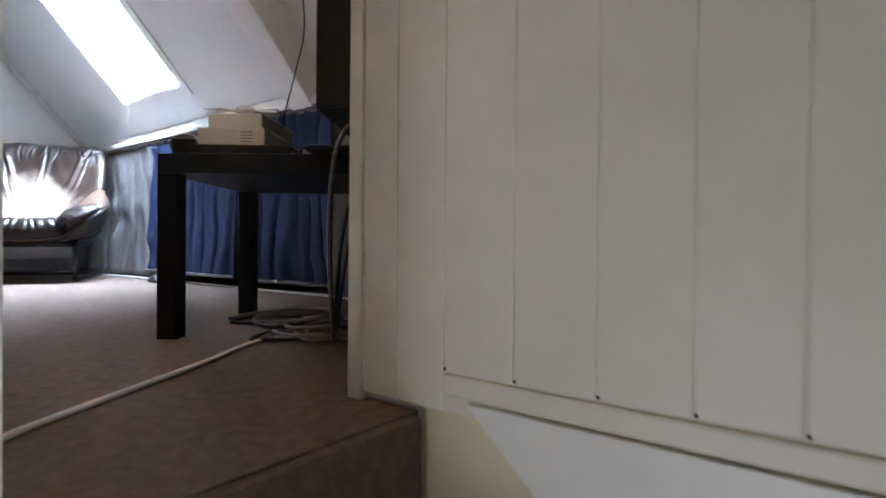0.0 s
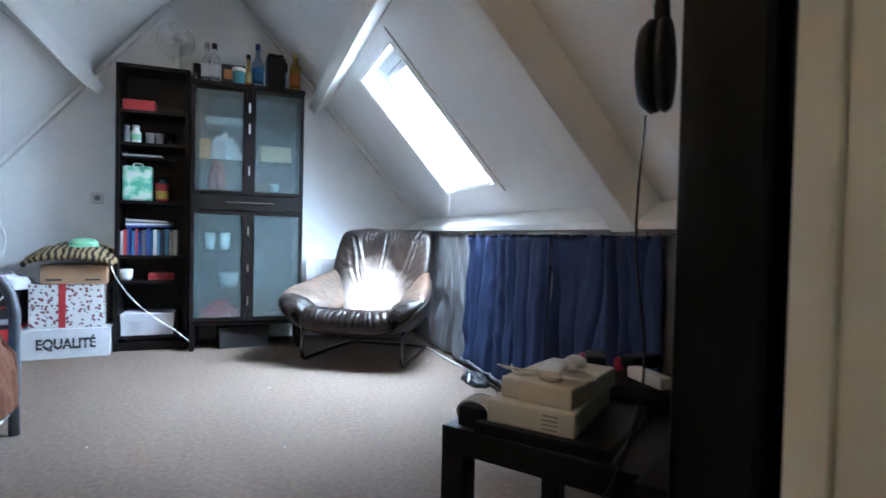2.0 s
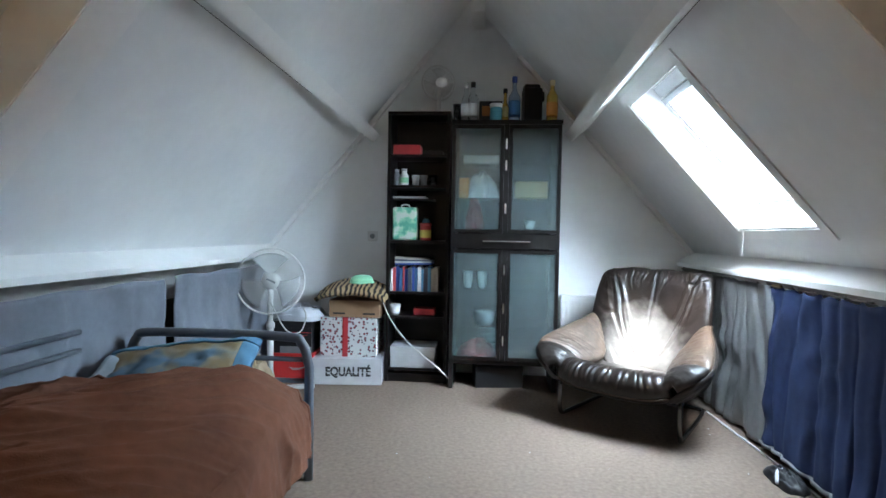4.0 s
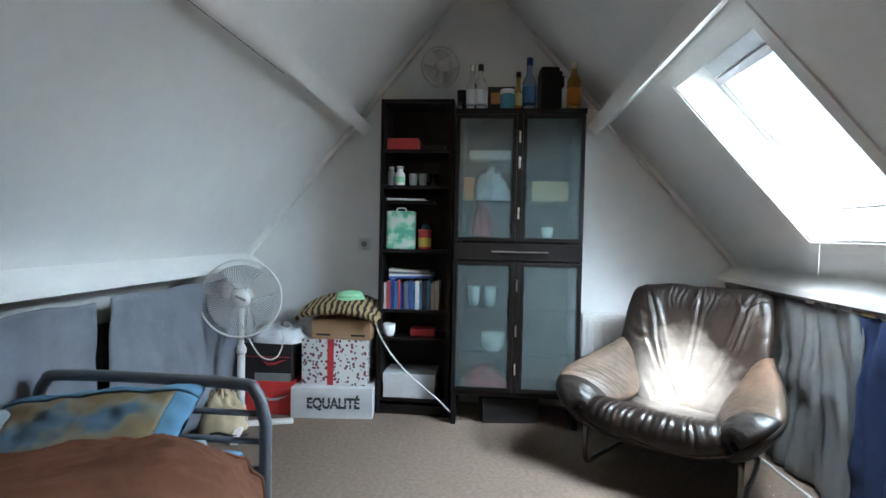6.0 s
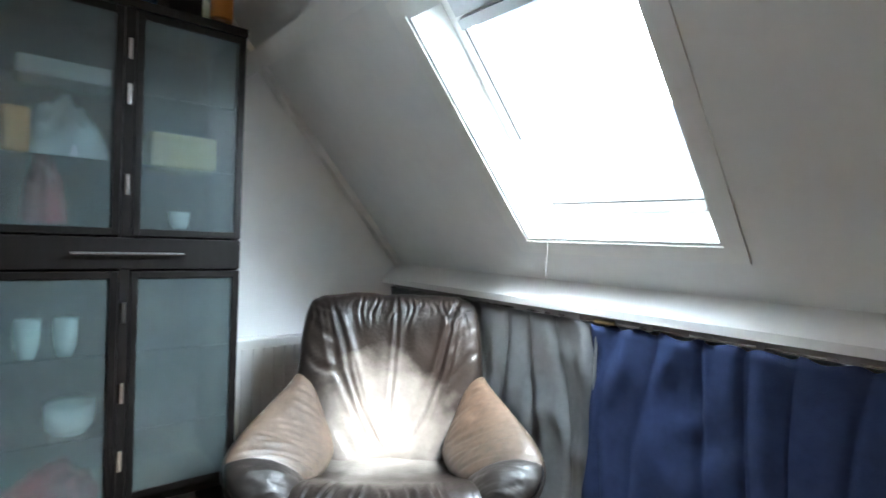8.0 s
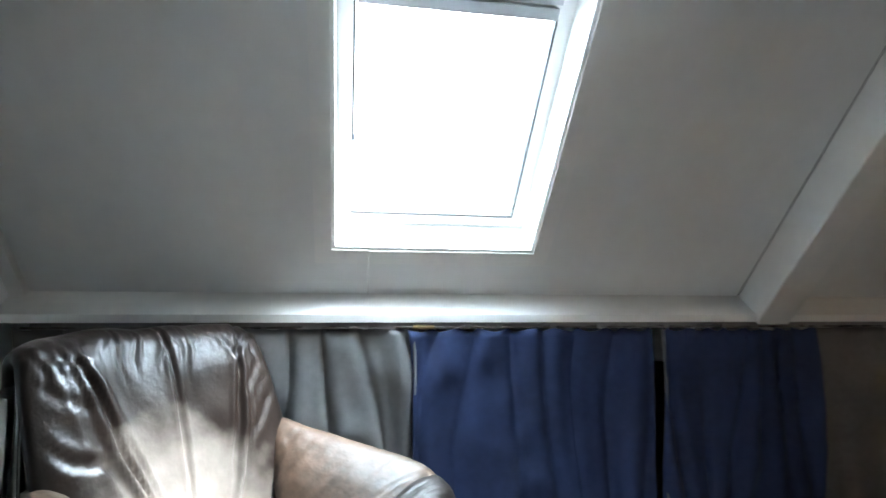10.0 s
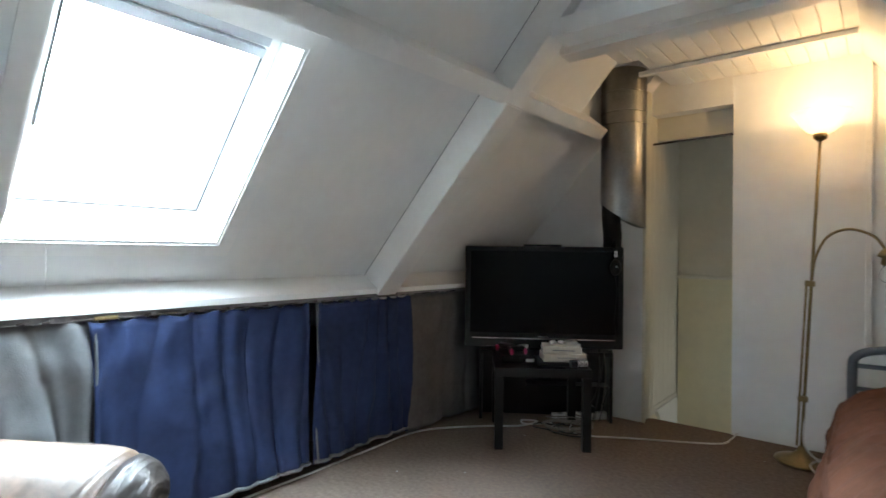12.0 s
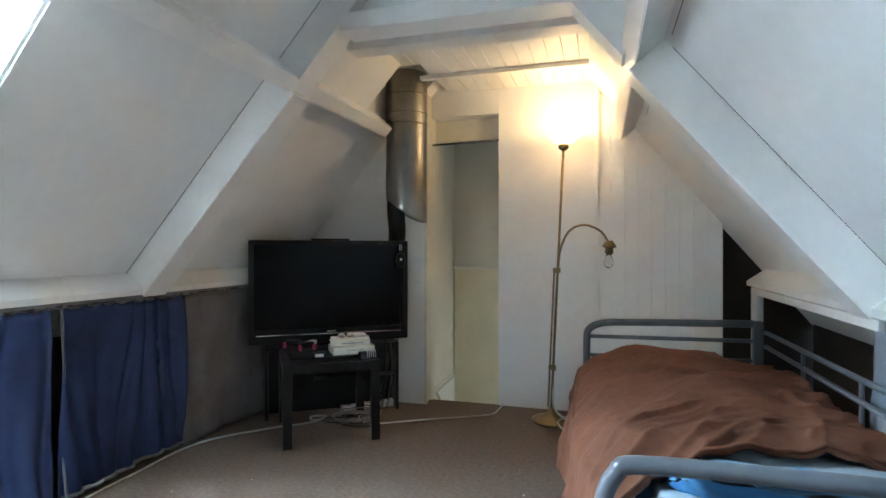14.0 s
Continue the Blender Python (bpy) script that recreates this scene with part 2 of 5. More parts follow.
# upright box round the flue above the slope
(rx0, rz0), (rx1, rz1) = roof(PU0), roof(PU1)
bm = nb(rx1 + 0.002, rx1 + 0.03, PY0 - 0.03, PY1 + 0.03, rz1 - 0.02, 2.42)
for y0, y1 in ((PY0 - 0.03, PY0 - 0.002), (PY1 + 0.002, PY1 + 0.03)):
    prism(bm, [(rx0, rz0 + 0.01), (rx1 + 0.002, rz1), (rx1 + 0.002, 2.42)], y0, y1)
structure("ceiling_flue_box", bm, WHITE, "white boarded recess where the flue goes up", "ceiling")

# gable behind the cabinet
bm = prism(bmesh.new(), [(-1.35, -0.1), (3.1, -0.1), (3.1, 1.0), (RIDGE_X, 3.1), (-1.35, 1.0)], FAR_Y, FAR_Y + 0.2)
structure("wall_north", bm, WHITE, "white plastered gable wall behind the cabinet", "wall")

# carpeted floor with the stair opening left free
bm = nb(-1.35, 3.1, -0.13, FAR_Y, -0.2, 0)
box(bm, 0.888, 1.390, -0.155, -0.13, -0.2, 0, 0.012)
structure("floor", bm, CARPET, "taupe short pile carpet, worn and specked", "floor")

# end wall by the stairs: column, lintel, wall beside the lamp, boarded part
structure("wall_south_column", nb(1.406, 3.1, -0.14, 0.0, -1.2, 2.5), WHITE, "white plastered wall beside the stair opening", "wall")
structure("wall_south", nb(0.215, 0.888, -0.23, -0.13, -2.2, 2.5), WHITE, "white plastered wall behind the floor lamp", "wall")
structure("wall_south_lintel", nb(0.888, 1.390, -0.23, -0.12, 2.09, 2.5), TRIM, "white painted lintel over the stair opening", "wall")
structure("wall_stair_back", nb(-1.35, 1.5, -0.86, -0.76, -2.2, 2.5), CREAM, "cream painted back wall of the stairwell", "wall")
structure("wall_stair_west", nb(-0.72, -0.62, -0.76, -0.31, -2.2, 2.5), CREAM, "cream painted end of the stairwell", "wall")
structure("wall_south_west", nb(-1.35, 0.215, -0.30, -0.25, -2.2, 2.5), DARK, "dark brown backing behind the loft corner", "wall")
board_wall = structure("wall_south_boards", nb(-0.57, 0.215, -0.19, -0.165, -0.1, 2.3), TRIM, "white painted tongued boards beside the bed", "wall")
for i in range(9):
    part("board", nb(0.205 - (i + 1) * 0.086 + 0.001, 0.205 - i * 0.086 - 0.001, -0.1645, -0.15, 0.0, 2.2, 0.002), TRIM, board_wall)
structure("trim_wall_corner", nb(0.198, 0.226, -0.164, -0.118, 0, 2.3, 0.003), TRIM, "white painted upright corner strip", "trim")
structure("wall_outer_south", nb(-1.5, 3.2, -1.05, -0.9, -2.3, 3.2), WHITE, "outer wall beyond the stairwell", "wall")
structure("floor_below", nb(-1.5, 3.2, -1.0, -0.1, -2.4, -2.25), CARPET, "carpeted landing far below the stairs", "floor")

# flat boarded ceiling by the stairs, the collar beam of the truss and the beams behind it
CEIL_Z = 2.265
bm = nb(0.0, 1.27, -0.9, 1.42, CEIL_Z + 0.012, CEIL_Z + 0.1)
box(bm, 1.27, 1.75, 0.52, 1.42, CEIL_Z + 0.012, CEIL_Z + 0.1)
structure("ceiling_flue_top", nb(1.20, 1.80, -0.3, 0.58, CEIL_Z + 0.1, CEIL_Z + 0.14), TRIM, "raised white ceiling round the flue", "ceiling")
structure("ceiling_boards_back", bm, TRIM, "white painted boarded ceiling by the stairs", "ceiling")
bm = bmesh.new()
for i in range(14):
    x = 0.215 + i * 0.09
    box(bm, x, x + 0.0855, -0.16 if x < 1.2 else 0.52, 1.26, CEIL_Z, CEIL_Z + 0.0115, 0.003)
structure("ceiling_boards", bm, TRIM, "white painted tongued ceiling boards by the stairs", "ceiling")
bm = prism(bmesh.new(), [(0.16, 2.15), (1.47, 2.15), (0.80, 3.0)], 1.40, 1.44)
structure("ceiling_gable", bm, WHITE, "white boarded triangle above the collar beam", "ceiling")
for x0, x1, y0, y1, z0, z1 in ((0.20, 1.30, 1.36, 1.508, 2.095, 2.175), (0.20, 1.40, 1.12, 1.24, 2.112, 2.262), (0.25, 1.33, 0.28, 0.325, 2.235, 2.263)):
    tagged(part("collar_beam", nb(x0, x1, y0, y1, z0, z1, 0.006), TRIM), "white painted wooden beam under the ceiling", "beam", "collar beams", "structure")
for y0, w in ((0.95, 0.012), (1.05, 0.012)):
    tagged(part("ceiling_batten", nb(0.25, 1.33, y0, y0 + w, CEIL_Z - 0.012, CEIL_Z - 0.002), TRIM), "thin white batten under the ceiling boards", "trim", "ceiling battens", "structure")


def loft(bm, poly0, poly1):
    """A solid between two outlines of places."""
    a = [bm.verts.new(q) for q in poly0]
    b = [bm.verts.new(q) for q in poly1]
    bm.faces.new(a)
    bm.faces.new(b[::-1])
    for i in range(len(a)):
        j = (i + 1) % len(a)
        bm.faces.new((a[i], a[j], b[j], b[i]))
    return bm


# purlins, rafters of the truss, ledges
for side in (1, -1):
    def mx(x):
        return RIDGE_X + side * (x - RIDGE_X)
    nm = "east" if side > 0 else "west"
    ua, ub, dep = (1.158, 1.236, -0.147) if side > 0 else (1.25, 1.332, -0.148)
    sec = [roof(u, d, side) for u, d in ((ua, dep), (ub, dep), (ub, 0.05), (ua, 0.05))]
    y0, y1 = (0.36 if side > 0 else -0.12), FAR_Y - 0.13
    lift0, lift1 = (0.025, -0.03) if side > 0 else (0.05, -0.005)
    bm = loft(bmesh.new(), [(x, y0, z + lift0) for x, z in sec], [(x, y1, z + lift1) for x, z in sec])
    bmesh.ops.recalc_face_normals(bm, faces=bm.faces)
    bmesh.ops.bevel(bm, geom=bm.edges[:], offset=0.004, segments=2, affect="EDGES")
    structure("beam_purlin_" + nm, bm, TRIM, "white painted purlin beam along the roof slope", "beam")
    lo = [roof(ub - 0.02, -0.165, side), roof(2.72, -0.150, side), roof(2.72, 0.02, side), roof(ub - 0.02, 0.02, side)]
    bm = prism(bmesh.new(), lo, TRUSS_Y0, TRUSS_Y1)
    bmesh.ops.recalc_face_normals(bm, faces=bm.faces)
    bmesh.ops.bevel(bm, geom=bm.edges[:], offset=0.004, segments=2, affect="EDGES")
    structure("beam_rafter_" + nm, bm, TRIM, "white painted truss rafter below the roof slope", "beam")
    up = [roof(0.6, -0.145, side), roof(ua + 0.004, -0.145, side), roof(ua + 0.004, 0.02, side), roof(0.6, 0.02, side)]
    structure("beam_rafter_upper_" + nm, prism(bmesh.new(), up, TRUSS_Y0 + 0.01, TRUSS_Y1 - 0.004), TRIM, "white painted upper truss rafter", "beam")
    bm = prism(bmesh.new(), [(mx(LEDGE_X), LEDGE_Z - 0.028), (mx(LEDGE_X), LEDGE_Z), (mx(2.50), 0.995), (mx(2.62), 0.995), (mx(2.62), LEDGE_Z - 0.028)], 0.0 if side > 0 else -0.14, FAR_Y)
    structure("trim_ledge_" + nm, bm, TRIM, "white painted ledge above the low side", "ledge")
    structure("wall_knee_" + nm, nb(*sorted((mx(2.78), mx(2.84))), -0.2, FAR_Y, -0.1, 1.1), DARK, "dark brown backing of the low eaves space", "wall")
    if side < 0:
        structure("trim_batten_west", nb(-0.722, -0.703, 0.10, 1.56, 0.845, 0.884, 0.003), TRIM, "white batten under the ledge", "trim")
        structure("trim_post_west", nb(-0.745, -0.708, -0.06, 0.07, 0.0, 0.884, 0.003), TRIM, "white painted post at the end of the low opening", "trim")
    # trim strip where the slope meets the gable
    bm = slope_block(bmesh.new(), 0.5, 2.6, -0.03, 0.0, FAR_Y - 0.05, FAR_Y, side)
    structure("trim_gable_" + nm, bm, TRIM, "white painted strip along the gable", "trim")
structure("beam_ridge", nb(RIDGE_X - 0.05, RIDGE_X + 0.05, FAR_Y - 0.35, FAR_Y, 2.70, 2.9), TRIM, "short end of the white ridge beam", "beam")

# dark joints between the ceiling panels and the beams
JOINT = mat("dark_joint_gap", (0.05, 0.05, 0.05), 0.9, vary=0.2)
for side in (1, -1):
    nm = "east" if side > 0 else "west"
    ub = 1.238 if side > 0 else 1.338
    for u0, u1, y0, y1 in ((ub + 0.02, 2.60, TRUSS_Y1 + 0.001, TRUSS_Y1 + 0.004), (ub, ub + 0.0025, 1.6, 3.1), (ub, ub + 0.002, 0.4, 1.2), (0.75, 1.14, TRUSS_Y1 - 0.001, TRUSS_Y1 + 0.002), (2.55, 2.553, 1.55, 2.2)):
        structure("trim_joint_" + nm, slope_block(bmesh.new(), u0, u1, -0.0012, -0.0002, y0, y1, side), JOINT, "thin dark gap beside a ceiling panel", "joint")
structure("trim_joint_flue", slope_block(bmesh.new(), PU1 + 0.001, PU1 + 0.004, -0.0012, -0.0002, 0.6, 0.98), JOINT, "thin dark gap beside a ceiling panel", "joint")

# ---- stairwell ----
YELLOWED = mat("yellowed_cream_paint", (0.76, 0.70, 0.48), 0.45, vary=0.08, scale=2.0, bump=0.06, bump_scale=25)
panel = structure("wall_stair_east", nb(1.406, 1.5, -0.76, -0.14, -2.2, 2.5), YELLOWED, "cream painted boarded side of the stairwell", "wall")
GROOVES = (-0.026, -0.098, -0.188, -0.300, -0.410, -0.515, -0.612, -0.700, -0.762)
for y1, y0 in zip(GROOVES, GROOVES[1:]):
    part("board", nb(1.391, 1.4055, y0 + 0.0003, y1 - 0.0003, 0.012 if y1 > -0.15 else 0.068, 2.4, 0.0035), CREAM, panel)
    if y0 < -0.25:
        part("nail_head", turned([(0.0025, 0.0), (0.002, 0.001)], 10, pose(1.391, y1 - 0.003, 0.074, 0, -90, 0)), JOINT, panel, "dark nail hole")
part("backing", nb(1.3936, 1.4052, -0.7605, -0.03, 0.014, 2.39), CREAM, panel)
part("corner_trim", nb(1.386, 1.4055, -0.026, 0.003, 0.0, 2.09, 0.003), CREAM, panel)
part("bottom_rail", nb(1.387, 1.4055, -0.76, -0.189, 0.036, 0.0675, 0.005), CREAM, panel)
outline = [(-0.235, 0.034), (-0.76, 0.034), (-0.76, -0.42), (-0.344, -0.063)]
bm = loft(bmesh.new(), [(1.380, y, z) for y, z in outline], [(1.405, y, z) for y, z in outline])
part("stringer", bm, mat("off_white_paint", (0.78, 0.78, 0.70), 0.42, vary=0.06, scale=3, bump=0.06, bump_scale=25), panel, "off-white painted stair stringer")
structure("wall_stair_panel", nb(0.3, 1.379, -0.758, -0.725, -2.0, 0.949), YELLOWED, "yellowed cream panel low on the stairwell wall", "wall")
structure("trim_ledge_stair", nb(0.4, 1.388, -0.765, -0.70, 0.95, 0.975, 0.004), CREAM, "cream painted ledge on the stairwell wall", "ledge")

# winding steps round the wall's end
stairs = tagged(new("stairs"), "winding carpeted stairs going down", "stairs", kind="structure")
NEWEL = Vector((0.89, -0.22))
angs = (70, -52, -75, -98, -125, -150, -172)
for k in range(len(angs) - 1):
    z = -0.19 * (k + 1)
    pts = [(NEWEL.x, NEWEL.y, 0)]
    for q in range(7):
        a = radians(angs[k] + (angs[k + 1] - angs[k]) * q / 6)
        d = Vector((math.cos(a), math.sin(a)))
        lim = 3.0
        if d.x > 1e-3:
            lim = min(lim, (1.38 - NEWEL.x) / d.x)
        if d.x < -1e-3:
            lim = min(lim, (-0.6 - NEWEL.x) / d.x)
        if d.y < -1e-3:
            lim = min(lim, (-0.755 - NEWEL.y) / d.y)
        if d.y > 1e-3:
            lim = min(lim, (0.065) / d.y)
        pts.append((NEWEL.x + d.x * lim, NEWEL.y + d.y * lim, 0))
    bm = loft(bmesh.new(), [(x, yy, z) for x, yy, _ in pts], [(x, yy, z - 0.19) for x, yy, _ in pts])
    part("step", bm, CARPET, stairs)


# ---- roof window ----
def uv_box(bm, u0, u1, y0, y1, d0, d1):
    return slope_block(bm, u0, u1, d0, d1, y0, y1)


GREYBAR = mat("pale_grey_metal", (0.45, 0.47, 0.49), 0.4, vary=0.1)
window = tagged(new("window_1"), "white roof window with a bright pane and a top flap", "window", kind="structure")
for nm, (u0, u1, y0, y1) in (("casing", (KU0 - 0.06, KU0, KY0 - 0.06, KY1 + 0.06)), ("casing", (KU1, KU1 + 0.06, KY0 - 0.06, KY1 + 0.06)),
                             ("casing", (KU0, KU1, KY0 - 0.06, KY0)), ("casing", (KU0, KU1, KY1, KY1 + 0.06))):
    part(nm, uv_box(bmesh.new(), u0, u1, y0, y1, -0.008, -0.0005), TRIM, window)
for u0, u1, y0, y1 in ((KU0, KU0 + 0.012, KY0, KY1), (KU1 - 0.012, KU1, KY0, KY1), (KU0 + 0.012, KU1 - 0.012, KY0, KY0 + 0.012), (KU0 + 0.012, KU1 - 0.012, KY1 - 0.012, KY1)):
    part("reveal", uv_box(bmesh.new(), u0, u1, y0, y1, 0.0, 0.26), TRIM, window)
fr = 0.05
a0, a1, b0, b1 = KU0 + 0.012, KU1 - 0.012, KY0 + 0.012, KY1 - 0.012
for u0, u1, y0, y1 in ((a0, a0 + 0.10, b0, b1), (a1 - fr, a1, b0, b1), (a0 + 0.10, a1 - fr, b0, b0 + fr), (a0 + 0.10, a1 - fr, b1 - fr, b1)):
    part("sash", uv_box(bmesh.new(), u0, u1, y0, y1, 0.15, 0.20), TRIM, window)
part("vent_cover", uv_box(bmesh.new(), a0 + 0.012, a0 + 0.075, b0 + 0.05, b1 - 0.05, 0.13, 0.15), GREYBAR, window, "pale grey vent cover")
for u0, u1, y0, y1 in ((a1 - fr - 0.008, a1 - fr, b0 + fr, b1 - fr), (a0 + 0.12, a1 - fr - 0.008, b0 + fr, b0 + fr + 0.007), (a0 + 0.12, a1 - fr - 0.3, b1 - fr - 0.008, b1 - fr)):
    part("gasket", uv_box(bmesh.new(), u0, u1, y0, y1, 0.142, 0.169), JOINT, window, "dark rubber seal")
part("handle_bar", uv_box(bmesh.new(), a0 + 0.085, a0 + 0.12, b0 + 0.06, b1 - 0.06, 0.12, 0.15), GREYBAR, window, "grey metal ventilation bar")
pane = part("pane", uv_box(bmesh.new(), a0 + 0.10, a1 - fr, b0 + fr, b1 - fr, 0.17, 0.18), PANE, window)
pane.visible_shadow = False


# ---- curtains and cloths ----
def curtain(name, x, y0, y1, z0, z1, folds, depth, material, label, seed=0.0, lean=0.0, n=70, swag=0.0):
    L = y1 - y0

    def f(u, v):
        y = y0 + u * L
        z = z0 + (z1 - z0) * v
        ph = u * folds * math.tau + 7 * wob(u * folds * 0.45, seed, v * 0.9)
        a = depth * (0.30 + 0.70 * (1 - v)) * (0.35 + 1.6 * abs(wob(u * 4, seed + 3, v * 0.7)))
        crease = 0.012 * (1 - min(1, 3 * abs(wob(y * 5 + z * 2.2, z * 3.0 - y * 2, seed + 5))))
        px = x + a * (math.sin(ph) + 0.35 * math.sin(2.3 * ph + seed)) - crease + 0.025 * wob(y * 3, z * 2.5, seed) * (1 - v * 0.7) + lean * (1 - v) ** 2
        pull = max(0.0, 1 - (1 - u) / 0.45)
        px -= swag * pull * (0.6 + math.sin(17 * (z - 0.5 * (y1 - y)) + 6 * wob(y * 2, z * 2, seed))) * math.sin(math.pi * min(1, v * 1.05)) ** 0.7
        px += 0.006 * wob(y * 14, z * 4, seed + 9) * (1 - 0.4 * v)
        return (px, y + 0.012 * math.cos(ph), z + 0.012 * wob(y * 3, 7, seed) * (1 - v) + (0.006 * math.sin(u * folds * 9) if v > 0.97 else 0))
    t = thing(name, Matrix(), label, "curtain")
    part("cloth", sheet(f, n, 26, 0.004), material, t, smooth=True)
    return t


curtain("curtain", 2.425, 2.91, 3.56, 0.02, 0.868, 4, 0.03, SILVERCLOTH, "silver grey lining cloth hung as a curtain under the ledge", 1.0, swag=0.014)
curtain("curtain", 2.435, 3.5, 4.28, 0.02, 0.868, 5, 0.02, GREYCLOTH, "dark grey cloth hung under the ledge behind the chair", 8.0)
c2 = curtain("curtain", 2.415, 1.965, 2.95, 0.05, 0.86, 7, 0.018, BLUECLOTH, "wide dark blue curtain with a pale hem under the ledge", 2.0, n=140, lean=-0.03, swag=0.015)
c3 = curtain("curtain", 2.415, 1.22, 1.935, 0.04, 0.86, 6, 0.028, BLUECLOTH, "dark blue curtain with a pale edge under the ledge", 4.0)
curtain("curtain", 2.435, 0.1, 1.235, 0.01, 0.868, 5, 0.018, GREYCLOTH, "grey brown cloth hung under the ledge behind the television", 6.0)
for c, y0, y1, z in ((c2, 1.97, 2.94, 0.05), (c3, 1.225, 1.93, 0.04)):
    cl = c.children[0].data
    bm = bmesh.new()
    low = [v.co for v in cl.vertices if v.co.z < z + 0.035]
    pts = sorted(low, key=lambda q: q.y)[::2]
    tube(bm, [(q.x - 0.004, q.y, z + 0.010) for q in pts[::4]], 0.010, 5)
    part("hem", bm, SILVERCLOTH, c, "pale grey hem", True)
    y = y1 - 0.005 if c is c2 else y1
    part("edge", tube(bmesh.new(), curve_points([(2.405, y, 0.86), (2.395, y - 0.006, 0.6), (2.40, y, 0.3), (2.385, y - 0.01, z)], 5), 0.006, 5), SILVERCLOTH, c, "pale grey edge", True)
rod = thing("curtain_rod", Matrix(), "thin dark curtain wire with a brass end under the ledge", "rod")
part("wire", bar((2.405, 0.3, 0.872), (2.405, 4.25, 0.872), 0.005, 6), DARKTUBE, rod)
part("end_knob", bar((2.402, 2.86, 0.872), (2.402, 2.94, 0.872), 0.009, 8), BRASS, rod)
bm = bmesh.new()
for i in range(160):
    yy = 0.4 + 3.8 * i / 159
    box(bm, 2.401 + 0.003 * wob(i, 1.5), 2.412, yy, yy + 0.0238, 0.866, 0.8885)
tagged(part("curtain_gathers", bm, GREYCLOTH), "gathered grey tops of the curtains on the wire", "curtain", kind="stuff")

# ---- side table, television ----
table = thing("side_table", pose(1.463, 0.745, 0, 0, 0, 35.6), "square black lacquered side table with straight legs", "table")
part("tabletop", nb(-0.025, 0.525, -0.525, 0.025, 0.42, 0.47, 0.002), BLACKPAINT, table)
for x in (0.0, 0.5):
    for y in (0.0, -0.5):
        part("leg", nb(x - 0.025, x + 0.025, y - 0.025, y + 0.025, 0, 0.42, 0.002), BLACKPAINT, table)

tv = thing("television", pose(1.895, 0.475, 0.0, 0, 0, 33.9), "large black flat screen television, switched off", "television")
part("casing", nb(-0.52, 0.52, -0.085, 0.0, 0.505, 1.177, 0.01), PLASTIC_BLACK, tv)
part("screen", nb(-0.485, 0.485, 0.0, 0.004, 0.60, 1.145), SCREEN, tv)
part("trim_strip", nb(-0.47, 0.47, 0.0, 0.005, 0.560, 0.567), CHROME, tv, "thin silver strip")
part("maker_mark", nb(-0.03, 0.03, 0.0, 0.005, 0.574, 0.582), CHROME, tv)
part("back_bulge", nb(-0.47, 0.44, -0.15, -0.085, 0.52, 1.10, 0.03), PLASTIC_BLACK, tv)
part("neck", nb(-0.10, 0.10, -0.13, -0.03, 0.478, 0.51, 0.004), PLASTIC_BLACK, tv)
part("foot", nb(-0.28, 0.28, -0.17, 0.10, 0.47, 0.482, 0.004), PLASTIC_BLACK, tv)
part("sensor_bar", nb(-0.12, 0.13, -0.055, -0.01, 1.177, 1.19, 0.003), PLASTIC_BLACK, tv, "slim black sensor bar")

bench = thing("tv_bench", pose(1.895, 0.475, 0.0, 0, 0, 33.9), "low black television bench behind the side table", "bench")
part("top", nb(-0.47, 0.42, -0.235, -0.065, 0.44, 0.469, 0.003), BLACKPAINT, bench)
for x in (-0.47, 0.40):
    part("side_panel", nb(x, x + 0.02, -0.232, -0.067, 0.0, 0.44, 0.002), BLACKPAINT, bench)
part("back_panel", nb(-0.45, 0.40, -0.232, -0.222, 0.0, 0.44), BLACKPAINT, bench)
part("shelf", nb(-0.45, 0.10, -0.222, -0.10, 0.22, 0.235, 0.002), BLACKPAINT, bench)

# ---- bookcase and cabinet ----
BX, BY = 0.205, 4.0
bookcase = thing("bookcase", pose(BX, BY, 0), "tall narrow black brown bookcase with open shelves", "bookcase")
W, D, H = 0.46, 0.28, 1.992
part("side_panel", nb(0, 0.025, 0, D, 0, H, 0.001), BLACKWOOD, bookcase)
part("side_panel", nb(W - 0.025, W, 0, D, 0, H, 0.001), BLACKWOOD, bookcase)
part("back_panel", nb(0.025, W - 0.025, D - 0.008, D, 0.06, H - 0.025), BLACKWOOD, bookcase)
part("top_panel", nb(0.025, W - 0.025, 0, D - 0.008, H - 0.025, H, 0.001), BLACKWOOD, bookcase)
part("plinth", nb(0.025, W - 0.025, 0.01, 0.025, 0, 0.06), BLACKWOOD, bookcase)
SHELF_Z = (0.105, 0.49, 0.67, 1.05, 1.455, 1.68)
for z in SHELF_Z:
    part("shelf", nb(0.025, W - 0.025, 0.004, D - 0.008, z - 0.02, z, 0.001), BLACKWOOD, bookcase)

CX, CY = 0.69, 3.865
cabinet = thing("display_cabinet", pose(CX, CY, 0), "tall black brown display cabinet with frosted glass doors", "cabinet")
CW, CD, CH = 0.757, 0.38, 1.902
part("side_panel", nb(0, 0.03, 0.02, CD, 0, CH - 0.03, 0.001), BLACKWOOD, cabinet)
part("side_panel", nb(CW - 0.03, CW, 0.02, CD, 0, CH - 0.03, 0.001), BLACKWOOD, cabinet)
part("top_panel", nb(-0.005, CW + 0.005, -0.005, CD, CH - 0.03, CH, 0.002), BLACKWOOD, cabinet)
part("bottom_panel", nb(0.03, CW - 0.03, 0.02, CD, 0.18, 0.21), BLACKWOOD, cabinet)
